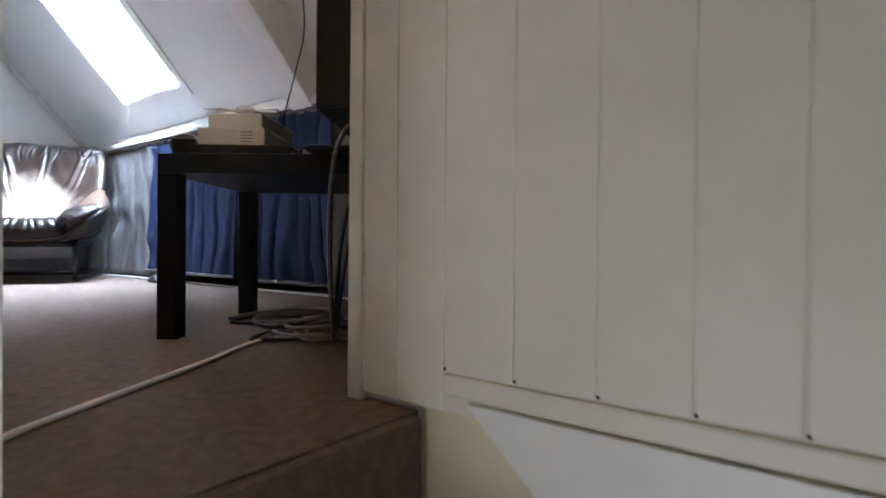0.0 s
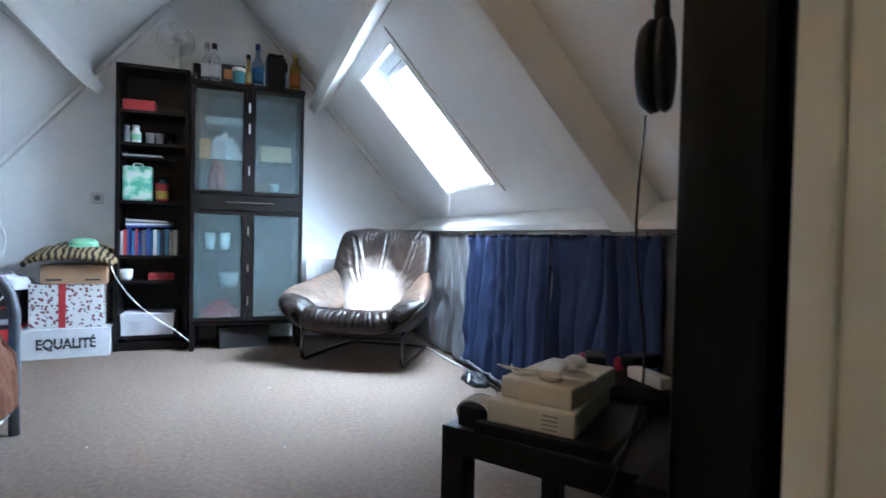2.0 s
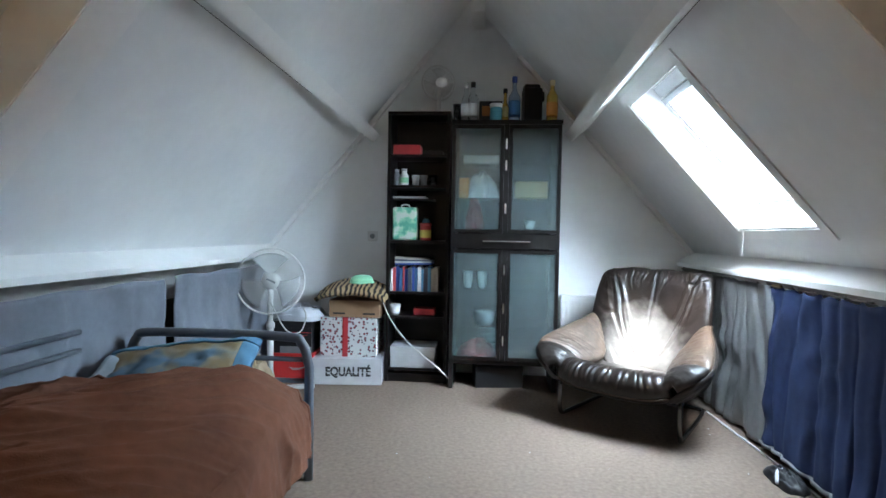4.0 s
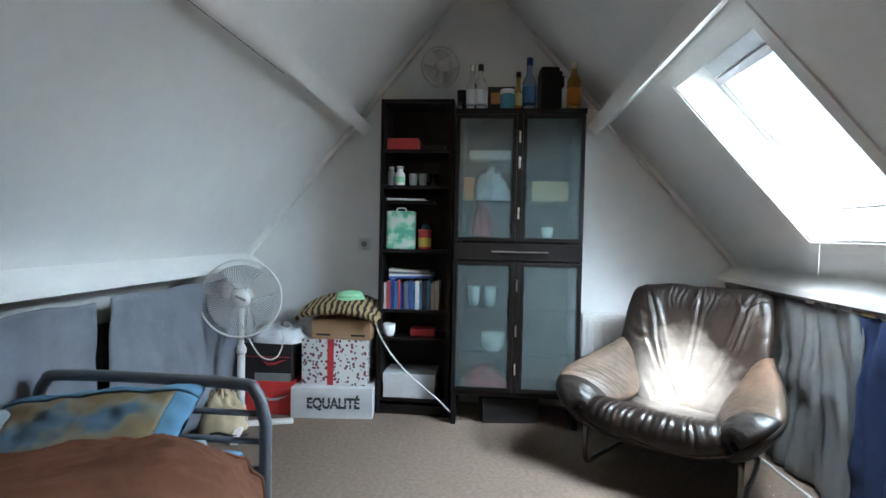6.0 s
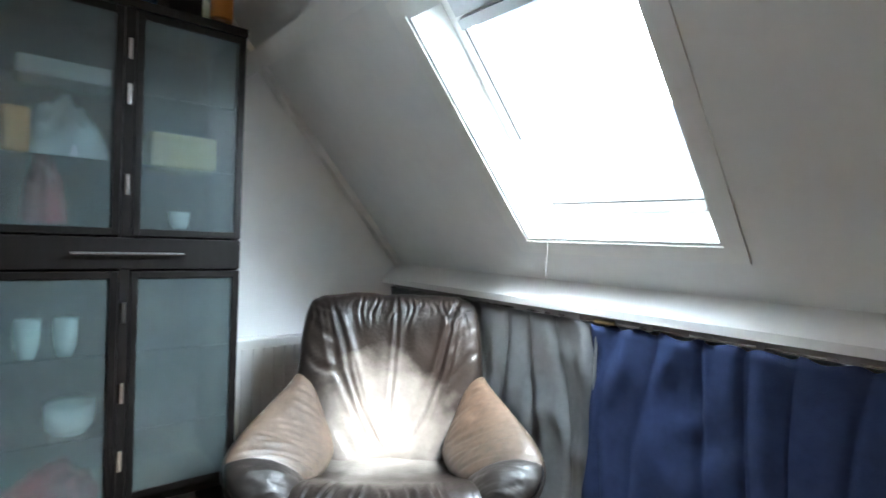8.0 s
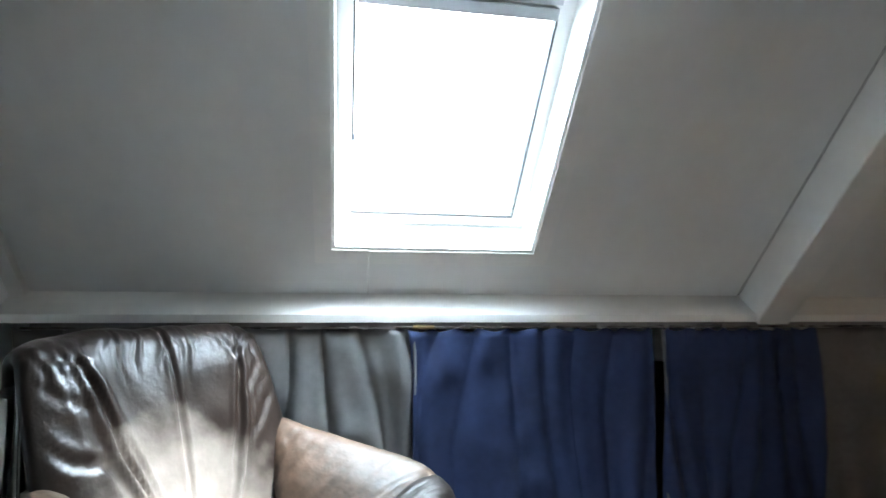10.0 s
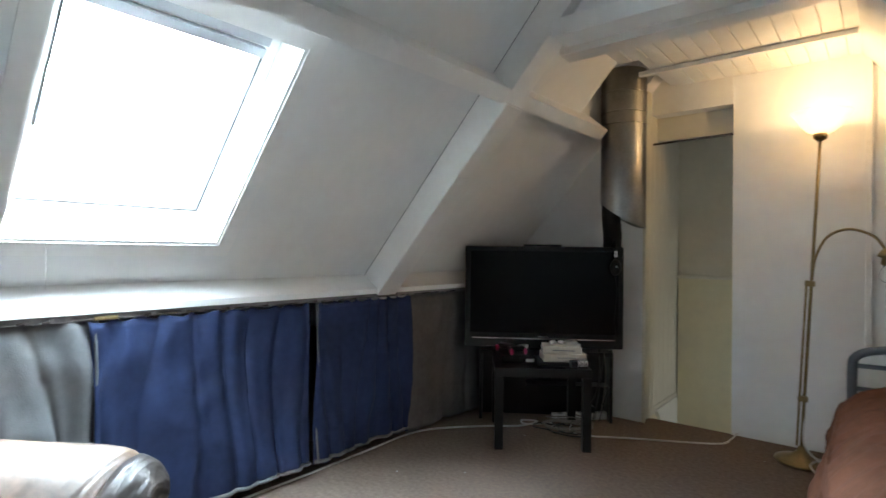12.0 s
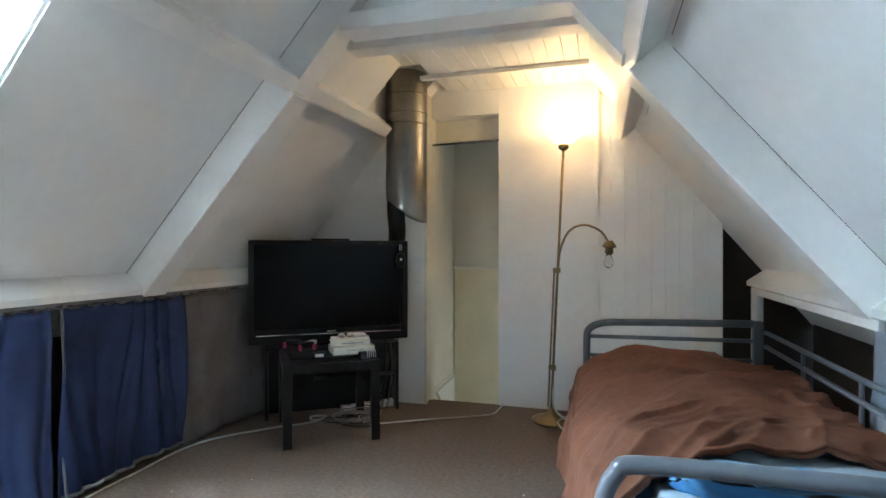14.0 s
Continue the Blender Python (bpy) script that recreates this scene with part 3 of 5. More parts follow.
part("back_panel", nb(0.03, CW - 0.03, CD - 0.01, CD, 0.2, CH - 0.03), BLACKWOOD, cabinet)
part("drawer", nb(0.0, CW, 0.0, 0.02, 1.003, 1.108, 0.002), BLACKWOOD, cabinet)
part("centre_post", nb(CW / 2 - 0.016, CW / 2 + 0.016, 0.002, 0.03, 0.21, CH - 0.03), BLACKWOOD, cabinet)
for z0, z1 in ((0.215, 0.995), (1.115, CH - 0.035)):
    for x0, x1 in ((0.0, CW / 2 - 0.018), (CW / 2 + 0.018, CW)):
        f = 0.024
        door = part("door", nb(x0, x0 + f, 0.0, 0.019, z0, z1, 0.0015), BLACKWOOD, cabinet)
        part("stile", nb(x1 - f, x1, 0.0, 0.019, z0, z1, 0.0015), BLACKWOOD, door)
        part("rail", nb(x0 + f, x1 - f, 0.0, 0.019, z0, z0 + f, 0.0015), BLACKWOOD, door)
        part("rail", nb(x0 + f, x1 - f, 0.0, 0.019, z1 - f, z1, 0.0015), BLACKWOOD, door)
        part("pane", nb(x0 + f, x1 - f, 0.007, 0.012, z0 + f, z1 - f), FROST, door, "frosted glass pane")

# ---- bed ----
bed = thing("bed", pose(0, 0, 0), "single bed with a grey tubular steel frame", "bed")
HX0, HX1, HY, FY = -0.66, 0.165, 2.385, 0.45


def bed_end(y, ztop, bars, HX1=HX1):
    r = 0.021
    pts = [(HX1, y, 0)] + [(HX1, y, ztop - 0.13)] + [(HX1 - 0.035, y, ztop - 0.03), (HX1 - 0.13, y, ztop), (HX0 + 0.13, y, ztop), (HX0 + 0.035, y, ztop - 0.03), (HX0, y, ztop - 0.13), (HX0, y, 0)]
    mid = curve_points(pts[1:-1], 6)
    part("end_frame", tube(bmesh.new(), [pts[0]] + mid + [pts[-1]], r, 12), BEDMETAL, bed, smooth=True)
    for z in bars:
        part("end_bar", bar((HX0 + 0.018, y, z), (HX1 - 0.018, y, z), 0.011), BEDMETAL, bed, smooth=True)


bed_end(HY, 0.635, (0.535, 0.44, 0.345), HX1 + 0.015)
part("end_frame", tube(bmesh.new(), [(0.262, FY, 0.0)] + curve_points([(0.262, FY, 0.58), (0.25, FY, 0.655), (0.17, FY, 0.695), (0.0, FY, 0.705), (-0.60, FY, 0.72)], 6), 0.020, 12), BEDMETAL, bed, smooth=True)
part("corner_post", nb(-0.645, -0.595, FY - 0.025, FY + 0.025, 0.0, 0.735, 0.008), BEDMETAL, bed)
for z in (0.628, 0.52):
    part("end_bar", bar((-0.60, FY, z), (0.255, FY, z - 0.012), 0.011), BEDMETAL, bed, smooth=True)
part("base_cover", nb(0.150, 0.178, FY + 0.05, HY - 0.03, 0.085, 0.30, 0.01), SHEETBLUE, bed, "pale blue cover of the bed base")
for y in (1.75, 1.92, 2.08, 2.2):
    part("clip", nb(0.178, 0.192, y, y + 0.05, 0.095, 0.115, 0.003), TRIM, bed, "small white plastic clip")
for z in (0.675, 0.60):
    part("guard_bar", bar((HX0, FY, z), (HX0, HY - 0.3, z + 0.01), 0.011), BEDMETAL, bed, smooth=True)
for y in (1.0, 1.55):
    part("guard_upright", bar((HX0, y, 0.27), (HX0, y, 0.68), 0.008), BEDMETAL, bed)
for x in (HX0, HX1):
    part("side_rail", nb(x - 0.012, x + 0.012, FY + 0.02, HY - 0.02, 0.20, 0.27, 0.003), BEDMETAL, bed)
part("mattress", nb(HX0 + 0.03, HX1 - 0.03, FY + 0.04, HY - 0.04, 0.27, 0.43, 0.03), MATBLUE, bed)


def duvet_f(u, v):
    # u from the wall side across to the room side and down, v from foot to pillow end
    y = 0.49 + v * (1.38 + 0.44 * min(1, u * 1.25) ** 2 + 0.05 * wob(u * 4, 3))
    w = 0.955 + 0.02 * wob(v * 4, 5) - 0.115 * max(0.0, (v - 0.55) / 0.45) ** 1.5
    s = u * (w + 0.27)
    e = min(1, u * 1.35)
    top = 0.53 + 0.075 * math.sin(math.pi * e) * (0.55 + 0.45 * v) + 0.03 * wob(u * 3, v * 4, 2)
    fold = 0.0
    for k, (a, b, amp) in enumerate(((2.0, 4.0, 0.020), (3.0, 8.0, 0.021), (3.5, 17.0, 0.014), (5.0, 30.0, 0.006), (14.0, 44.0, 0.0025))):
        q = 1.2 * wob(u * 1.5 + k, v * 1.5, 4 + k)
        ridge = 1 - min(1, 2.6 * abs(noise.noise(Vector((a * (u + 0.35 * v) + q, b * (v - 0.25 * u) + q, 3.1 * k)))))
        fold += amp * (ridge ** 1.5 - 0.3)
    drop = 0.06 * max(0.0, (0.06 - v) / 0.06) + 0.05 * max(0.0, (v - 0.93) / 0.07)
    if s < w:
        x = -0.66 + s
        z = top + fold - drop
        if s > w - 0.14:
            z -= 0.08 * ((s - w + 0.14) / 0.14) ** 2
    else:
        d = s - w
        x = -0.66 + w + (0.018 * math.sin(13 * v + 2) + 0.01 * math.sin(31 * v)) * min(1, d * 5) + 0.015 * min(d * 6, 1)
        x += fold * 0.9 * min(1, d * 8)
        z = top - 0.08 - drop - d + 0.02 * math.sin(5 * v) + fold * 0.3
    return (x, y, max(z, 0.15))


duvet = thing("duvet", Matrix(), "rumpled rust brown cotton duvet spread over a bed", "bedding")
part("cover", sheet(duvet_f, 150, 200, 0.018), DUVET, duvet, smooth=True)
part("seam", tube(bmesh.new(), [Vector(duvet_f(k / 60, 0.996)) + Vector((0, 0.004, 0.004)) for k in range(61)], 0.006, 6), DUVET, duvet, "rolled brown seam", True)

# ---- armchair ----
chair = thing("armchair", pose(1.905, 3.495, 0, 0, 0, -34.8), "dark brown leather lounge armchair on a tubular steel frame", "chair")


def pad(f, nu, nv, th, under=0.5, flip=1, wrinkle=None):
    """A stuffed leather pad round the surface f(u, v), thin at its rim."""
    bm = bmesh.new()
    e = 1e-3
    top, low = [], []
    for i in range(nu + 1):
        ta, la = [], []
        for k in range(nv + 1):
            u, v = i / nu, k / nv
            p = Vector(f(u, v))
            n = (Vector(f(min(u + e, 1), v)) - Vector(f(max(u - e, 0), v))).cross(Vector(f(u, min(v + e, 1))) - Vector(f(u, max(v - e, 0)))).normalized() * flip
            q = max(0.0, (1 - (2 * u - 1) ** 6) * (1 - (2 * v - 1) ** 6)) ** 0.5
            w = wrinkle(u, v) if wrinkle else 0.0
            ta.append(bm.verts.new(p + n * (th * q + w * q)))
            la.append(ta[-1] if i in (0, nu) or k in (0, nv) else bm.verts.new(p - n * th * under * q))
        top.append(ta)
        low.append(la)
    for i in range(nu):
        for k in range(nv):
            bm.faces.new((top[i][k], top[i + 1][k], top[i + 1][k + 1], top[i][k + 1]))
            bm.faces.new((low[i][k], low[i][k + 1], low[i + 1][k + 1], low[i + 1][k]))
    return bm


BACK_MID = [(0, 0.03, 0.262), (0, 0.085, 0.34), (0, 0.145, 0.49), (0, 0.205, 0.65), (0, 0.262, 0.79), (0, 0.300, 0.848), (0, 0.345, 0.835), (0, 0.36, 0.78)]
BACK_LINE = curve_points(BACK_MID, 8)
SEAT_MID = [(0, -0.40, 0.225), (0, -0.465, 0.245), (0, -0.485, 0.290), (0, -0.455, 0.330), (0, -0.385, 0.335), (0, -0.27, 0.300), (0, -0.12, 0.268), (0, 0.07, 0.272)]
SEAT_LINE = curve_points(SEAT_MID, 8)
HALF = [Vector(q) for q in ((0.17, 0, 0), (0.25, 0, 0), (0.335, 0, 0), (0.375, 0, 0), (0.372, 0, 0), (0.362, 0, 0), (0.352, 0, 0), (0.345, 0, 0), (0.335, 0, 0))]


def pick(pts, t):
    s = min(max(t, 0), 1) * (len(pts) - 1)
    i = min(int(s), len(pts) - 2)
    return pts[i].lerp(pts[i + 1], s - i)


def back_f(u, v):
    a = 2 * u - 1
    p = pick(BACK_LINE, v).copy()
    p.x = a * pick(HALF, v).x
    p.y -= 0.075 * a * a * (1 - 0.75 * v)
    p.z -= 0.012 * a ** 8 * v
    return p


def creases(lines, width):
    """A relief of grooves with soft lips along lines (u0, v0, u1, v1, depth)."""
    def f(u, v):
        w = 0.0
        for u0, v0, u1, v1, depth in lines:
            du, dv = u1 - u0, v1 - v0
            t = ((u - u0) * du + (v - v0) * dv) / (du * du + dv * dv)
            if -0.1 < t < 1.1:
                d = (du * (v - v0) - dv * (u - u0)) / math.hypot(du, dv) + 0.012 * math.sin(5 * t + 9 * u0)
                fade = min(1, max(0, (t + 0.1) * 4)) * min(1, max(0, (1.1 - t) * 4))
                w += depth * fade * (0.7 * math.exp(-((abs(d) - width * 1.6) / width) ** 2) - math.exp(-(d / width) ** 2))
        return w
    return f


rnd = random.Random(5)
lines = [(0.5, 0.12, 0.515, 0.74, 0.007)]
for side in (-1, 1):
    for k in range(6):
        q = k / 5
        lines.append((0.5 + side * (0.06 + 0.16 * q + rnd.uniform(-0.02, 0.02)), 0.10 + 0.10 * q, 0.5 + side * (0.30 + 0.17 * q), 0.50 + 0.06 * k + rnd.uniform(-0.05, 0.05), rnd.uniform(0.004, 0.010)))
    for k in range(3):
        v = 0.40 + 0.11 * k
        lines.append((0.5 + side * 0.30, v - 0.05, 0.5 + side * 0.49, v + 0.03 + rnd.uniform(0, 0.05), rnd.uniform(0.004, 0.008)))
back_long = creases(lines, 0.013)
lines = []
for k in range(15):
    x = 0.06 + 0.063 * k + rnd.uniform(-0.02, 0.02)
    lines.append((x + rnd.uniform(-0.03, 0.03), rnd.uniform(0.50, 0.62), x, rnd.uniform(0.68, 0.73), rnd.uniform(0.002, 0.0065)))
back_short = creases(lines, 0.009)


def back_w(u, v):
    return back_long(u, v) + back_short(u, v) + 0.008 * wob(u * 5, v * 4, 3) + 0.005 * wob(u * 12, v * 10, 8)


seat_fold = creases([(0.04 + 0.07 * k + rnd.uniform(-0.02, 0.02), rnd.uniform(0.22, 0.30), 0.04 + 0.07 * k + rnd.uniform(-0.03, 0.03), rnd.uniform(0.48, 0.62), rnd.uniform(0.002, 0.007)) for k in range(14)], 0.014)
arm_fold = creases([(rnd.uniform(0.0, 0.15), 0.08 + 0.085 * k, rnd.uniform(0.7, 1.0), 0.14 + 0.075 * k + rnd.uniform(-0.08, 0.12), rnd.uniform(0.0008, 0.003)) for k in range(11)], 0.016)


def seat_w(u, v):
    return seat_fold(u, v) + 0.004 * wob(u * 6, v * 5, 1) + 0.002 * wob(u * 15, v * 13, 4)


def arm_w(u, v):
    return arm_fold(u, v) + 0.004 * wob(u * 4, v * 6, 7) + 0.002 * wob(u * 9, v * 14, 2)


def seat_f(u, v):
    a = 2 * u - 1
    p = pick(SEAT_LINE, v).copy()
    p.x = a * (0.345 - 0.10 * v)
    p.y += 0.05 * a ** 4 * (1 - v)
    p.z += 0.035 * a ** 4 * (1 - 0.3 * v)
    return p


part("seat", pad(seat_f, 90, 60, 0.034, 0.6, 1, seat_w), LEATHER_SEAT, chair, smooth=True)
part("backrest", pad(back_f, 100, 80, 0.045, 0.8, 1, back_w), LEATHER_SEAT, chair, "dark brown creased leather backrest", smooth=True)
ARM_OUT = [(0.365, 0.175, 0.565), (0.405, 0.05, 0.540), (0.460, -0.14, 0.500), (0.493, -0.29, 0.465), (0.497, -0.385, 0.430), (0.455, -0.458, 0.380), (0.365, -0.480, 0.310)]
ARM_IN = [(0.330, 0.125, 0.510), (0.262, 0.045, 0.410), (0.210, -0.04, 0.335), (0.220, -0.16, 0.315), (0.255, -0.29, 0.325), (0.285, -0.395, 0.345), (0.300, -0.465, 0.300)]
ARM_LOW = [(0.335, 0.23, 0.43), (0.375, 0.06, 0.39), (0.415, -0.12, 0.345), (0.435, -0.27, 0.305), (0.395, -0.36, 0.275), (0.355, -0.42, 0.255), (0.310, -0.455, 0.245)]
for s in (-1, 1):
    lines = [curve_points([(s * x, y, z) for x, y, z in k], 8) for k in (ARM_OUT, ARM_IN, ARM_LOW)]

    def arm_f(u, v, lines=lines):
        a, b = pick(lines[1], v), pick(lines[0], v)
        return a.lerp(b, u) + Vector((0, 0, 0.035 * math.sin(math.pi * u)))

    def side_f(u, v, lines=lines):
        return pick(lines[0], v).lerp(pick(lines[2], v), u)
    wr = arm_w
    part("armrest", pad(lambda u, v: arm_f(u, v * 0.70), 36, 60, 0.035, 0.5, -s, wr), LEATHER_WORN, chair, "worn tan leather armrest", smooth=True)
    part("arm_cap", pad(lambda u, v: arm_f(u, 0.66 + v * 0.34), 36, 36, 0.035, 0.5, -s, wr), LEATHER, chair, "dark leather arm end", smooth=True)
    part("arm_side", pad(side_f, 24, 50, 0.022, 0.6, -s, wr), LEATHER, chair, smooth=True)
rim = [seat_f(k / 40, 0.17) + Vector((0, -0.033, -0.012)) for k in range(41)]
part("piping", tube(bmesh.new(), rim, 0.005, 6), LEATHER_WORN, chair, "pale worn piping", True)
part("underside", nb(-0.33, 0.33, -0.38, 0.10, 0.205, 0.245, 0.015), BLACKPAINT, chair, "black webbing underside")
for s in (-1, 1):
    pts = curve_points([(s * 0.35, 0.15, 0.255), (s * 0.35, -0.25, 0.25), (s * 0.35, -0.345, 0.23), (s * 0.35, -0.36, 0.15), (s * 0.35, -0.36, 0.06), (s * 0.348, -0.325, 0.016), (s * 0.34, -0.2, 0.014), (s * 0.31, 0.25, 0.014), (s * 0.26, 0.33, 0.014), (s * 0.1, 0.34, 0.014), (0, 0.34, 0.014)], 7)
    part("frame_tube", tube(bmesh.new(), pts, 0.013, 10), DARKTUBE, chair, smooth=True)
part("cross_tube", bar((-0.35, 0.05, 0.25), (0.35, 0.05, 0.25), 0.012), DARKTUBE, chair, smooth=True)
for s in (-1, 1):
    part("back_tube", tube(bmesh.new(), curve_points([(s * 0.33, 0.0, 0.25), (s * 0.33, 0.2, 0.33), (s * 0.31, 0.29, 0.55), (s * 0.29, 0.34, 0.78)], 6), 0.012, 8), DARKTUBE, chair, smooth=True)

# ---- flue ----
FLUE_ENDS, FR, FLUE_CUT = ((1.462, 0.215, 1.30), (1.462, 0.215, 2.362)), 0.141, 0.36
FOIL = mat("crumpled_foil", (0.62, 0.61, 0.6), 0.4, 1.0, vary=0.2, scale=14, bump=0.8, bump_scale=30)
DARKSTEEL = mat("dark_steel", (0.03, 0.028, 0.026), 0.6, 0.6, vary=0.3, scale=8)
flue = thing("flue_pipe", Matrix(), "galvanised steel flue pipe rising through the ceiling", "pipe")
FLUE = [Vector(q) for q in FLUE_ENDS]
FAX = (FLUE[1] - FLUE[0]).normalized()
FM = Matrix.Translation(FLUE[0]) @ FAX.to_track_quat("Z", "Y").to_matrix().to_4x4()
FL = (FLUE[1] - FLUE[0]).length
# the sheet pipe, its foot cut off at a slant
bm = bmesh.new()
rings = []
for k in range(25):
    t = k / 24
    ring = []
    for q in range(40):
        a = q * math.tau / 40
        low = 0.16 * (0.5 - 0.5 * math.cos(a - FLUE_CUT)) ** 1.6
        ring.append(bm.verts.new(FM @ Vector((FR * math.cos(a), FR * math.sin(a), low + (FL - low) * t))))
    rings.append(ring)
for r0, r1 in zip(rings, rings[1:]):
    for q in range(40):
        bm.faces.new((r0[q], r0[(q + 1) % 40], r1[(q + 1) % 40], r1[q]))
part("pipe", bm, STEEL, flue, smooth=True)
for z in (0.81, 0.69, 0.62):
    z *= FL
    part("seam_ring", turned([(FR + 0.0005, z), (FR + 0.004, z + 0.003), (FR + 0.004, z + 0.008), (FR + 0.0005, z + 0.011)], 36, FM), STEEL, flue, smooth=True)
part("ceiling_collar", turned([(FR + 0.002, FL - 0.05), (FR + 0.012, FL - 0.045), (FR + 0.008, FL - 0.02), (FR + 0.016, FL + 0.01)], 36, FM), FOIL, flue, "crumpled foil collar", True)
# narrow pipe in the flue's cut foot, coloured dark
part("inner_pipe", tube(bmesh.new(), curve_points([(1.525, 0.24, 1.6), (1.53, 0.242, 1.38), (1.55, 0.17, 1.27), (1.59, 0.07, 1.20), (1.61, 0.03, 1.15)], 6), 0.06, 20), DARKSTEEL, flue, "dark steel inner pipe", True)

# ---- floor lamp ----
LX, LY = 0.495, 0.14
lamp = thing("floor_lamp", pose(LX, LY, 0.003, 0, -2.6, 0), "tall brass floor lamp with a lit glass bowl", "lamp")
part("base", turned([(0.12, 0), (0.125, 0.008), (0.12, 0.016), (0.10, 0.025), (0.05, 0.04), (0.022, 0.065), (0.014, 0.09)], 32), BRASS, lamp, smooth=True)
part("pole", turned([(0.008, 0.05), (0.008, 1.77)], 12), BRASS, lamp, smooth=True)
part("collar", turned([(0.012, 1.75), (0.032, 1.765), (0.034, 1.785), (0.02, 1.80)], 20), BRASS, lamp, smooth=True)
BOWL = bpy.data.materials.new("lit_alabaster_glass")
BOWL.use_nodes = True
b = BOWL.node_tree.nodes["Principled BSDF"]
b.inputs["Base Color"].default_value = (0.9, 0.78, 0.6, 1)
b.inputs["Roughness"].default_value = 0.4
b.inputs["Transmission Weight"].default_value = 0.6
b.inputs["Emission Color"].default_value = (1.0, 0.66, 0.33, 1)
b.inputs["Emission Strength"].default_value = 0.14
shade = part("shade", turned([(0.03, 1.79), (0.06, 1.80), (0.095, 1.835), (0.125, 1.88), (0.145, 1.905), (0.141, 1.908), (0.12, 1.885), (0.09, 1.842), (0.055, 1.808), (0.02, 1.80)], 32), BOWL, lamp, "glowing alabaster glass bowl", True)
for z in (0.98, 0.35):
    part("clamp", nb(-0.018, 0.03, -0.014, 0.014, z - 0.016, z + 0.016, 0.006), BRASS, lamp)
part("second_pole", bar((0.022, 0, 0.09), (0.022, 0, 0.98), 0.006, 8), BRASS, lamp)
arm = part("reading_arm", tube(bmesh.new(), curve_points([(-0.0, 0.0, 0.98), (-0.012, 0.01, 1.12), (-0.06, 0.02, 1.235), (-0.15, 0.03, 1.278), (-0.25, 0.04, 1.245), (-0.305, 0.045, 1.175)], 7), 0.007, 8), BRASS, lamp, smooth=True)
part("socket", turned([(0.018, 0.06), (0.026, 0.05), (0.042, 0.028), (0.042, 0.02), (0.024, 0.012), (0.026, -0.02), (0.018, -0.025)], 20, pose(-0.31, 0.046, 1.125)), BRASS, arm, "brass lamp socket", True)
CLEAR = glass_mat("clear_bulb_glass", (0.95, 0.95, 0.93), 0.05)
part("bulb", turned([(0.013, 0.0), (0.02, -0.02), (0.03, -0.05), (0.028, -0.07), (0.015, -0.085), (0.003, -0.09)], 16, pose(-0.31, 0.046, 1.103)), CLEAR, arm, "clear unlit bulb", True)
bulb = new("bulb_light", bpy.data.lights.new("bulb_light", "POINT"))
bulb.data.energy, bulb.data.color, bulb.data.shadow_soft_size = 1.0, (1.0, 0.66, 0.34), 0.035
bulb.location = (LX - 0.0875, LY, 1.925)


# ---- materials of the small things ----
def pattern_mat(name, kind, a, b, scale, rough=0.8, c=None):
    """Two or three colours in stripes, spots or blotches."""
    m = bpy.data.materials.new(name)
    m.use_nodes = True
    nt = m.node_tree
    bs = nt.nodes["Principled BSDF"]
    bs.inputs["Roughness"].default_value = rough
    tc = nt.nodes.new("ShaderNodeTexCoord")
    if kind == "stripes":
        t = nt.nodes.new("ShaderNodeTexWave")
        t.inputs["Distortion"].default_value, t.inputs["Detail"].default_value = 6.0, 2
        t.inputs["Scale"].default_value = scale
    elif kind == "spots":
        t = nt.nodes.new("ShaderNodeTexVoronoi")
        t.inputs["Scale"].default_value = scale
    else:
        t = nt.nodes.new("ShaderNodeTexNoise")
        t.inputs["Scale"].default_value, t.inputs["Detail"].default_value = scale, 3
    nt.links.new(tc.outputs["Object"], t.inputs["Vector"])
    r = nt.nodes.new("ShaderNodeValToRGB")
    e = r.color_ramp.elements
    if kind == "spots":
        e[0].position, e[1].position = 0.36, 0.43
    elif kind == "stripes":
        e[0].position, e[1].position = 0.40, 0.55
    else:
        e[0].position, e[1].position = 0.42, 0.58
    e[0].color, e[1].color = (*a, 1), (*b, 1)
    if c:
        x = e.new(0.5 if kind == "blotch" else 0.2)
        x.color = (*c, 1)
    nt.links.new(t.outputs[0], r.inputs[0])
    nt.links.new(r.outputs[0], bs.inputs["Base Color"])
    return m


def plain(name, c, rough=0.55, **k):
    return mat(name, c, rough, vary=k.pop("vary", 0.1), scale=k.pop("scale", 12), **k)


PAPER = plain("white_card", (0.48, 0.48, 0.49), 0.6)
CARDBOARD = plain("brown_cardboard", (0.33, 0.20, 0.11), 0.8, bump=0.2, bump_scale=120)
REDCARD = plain("red_card", (0.55, 0.03, 0.03), 0.5)
BLACKCARD = plain("black_card", (0.012, 0.011, 0.012), 0.5)
INK = plain("black_ink", (0.02, 0.02, 0.02), 0.6)
RED = plain("red_paint", (0.42, 0.03, 0.035), 0.5)
GREEN = plain("mint_green_plastic", (0.25, 0.55, 0.33), 0.35)
WHITEPL = plain("white_plastic", (0.70, 0.70, 0.68), 0.35)
BEIGEPL = plain("beige_plastic", (0.66, 0.63, 0.55), 0.5)
GREYPL = plain("grey_plastic", (0.25, 0.26, 0.27), 0.45)
PINK = plain("pink_plastic", (0.45, 0.03, 0.12), 0.4)
WHITECLOTH = plain("white_cotton", (0.70, 0.71, 0.75), 0.9, bump=0.3, bump_scale=200)
WRAP = pattern_mat("printed_wrapping_paper", "spots", (0.03, 0.03, 0.05), (0.58, 0.58, 0.57), 44, 0.5, (0.30, 0.03, 0.04))
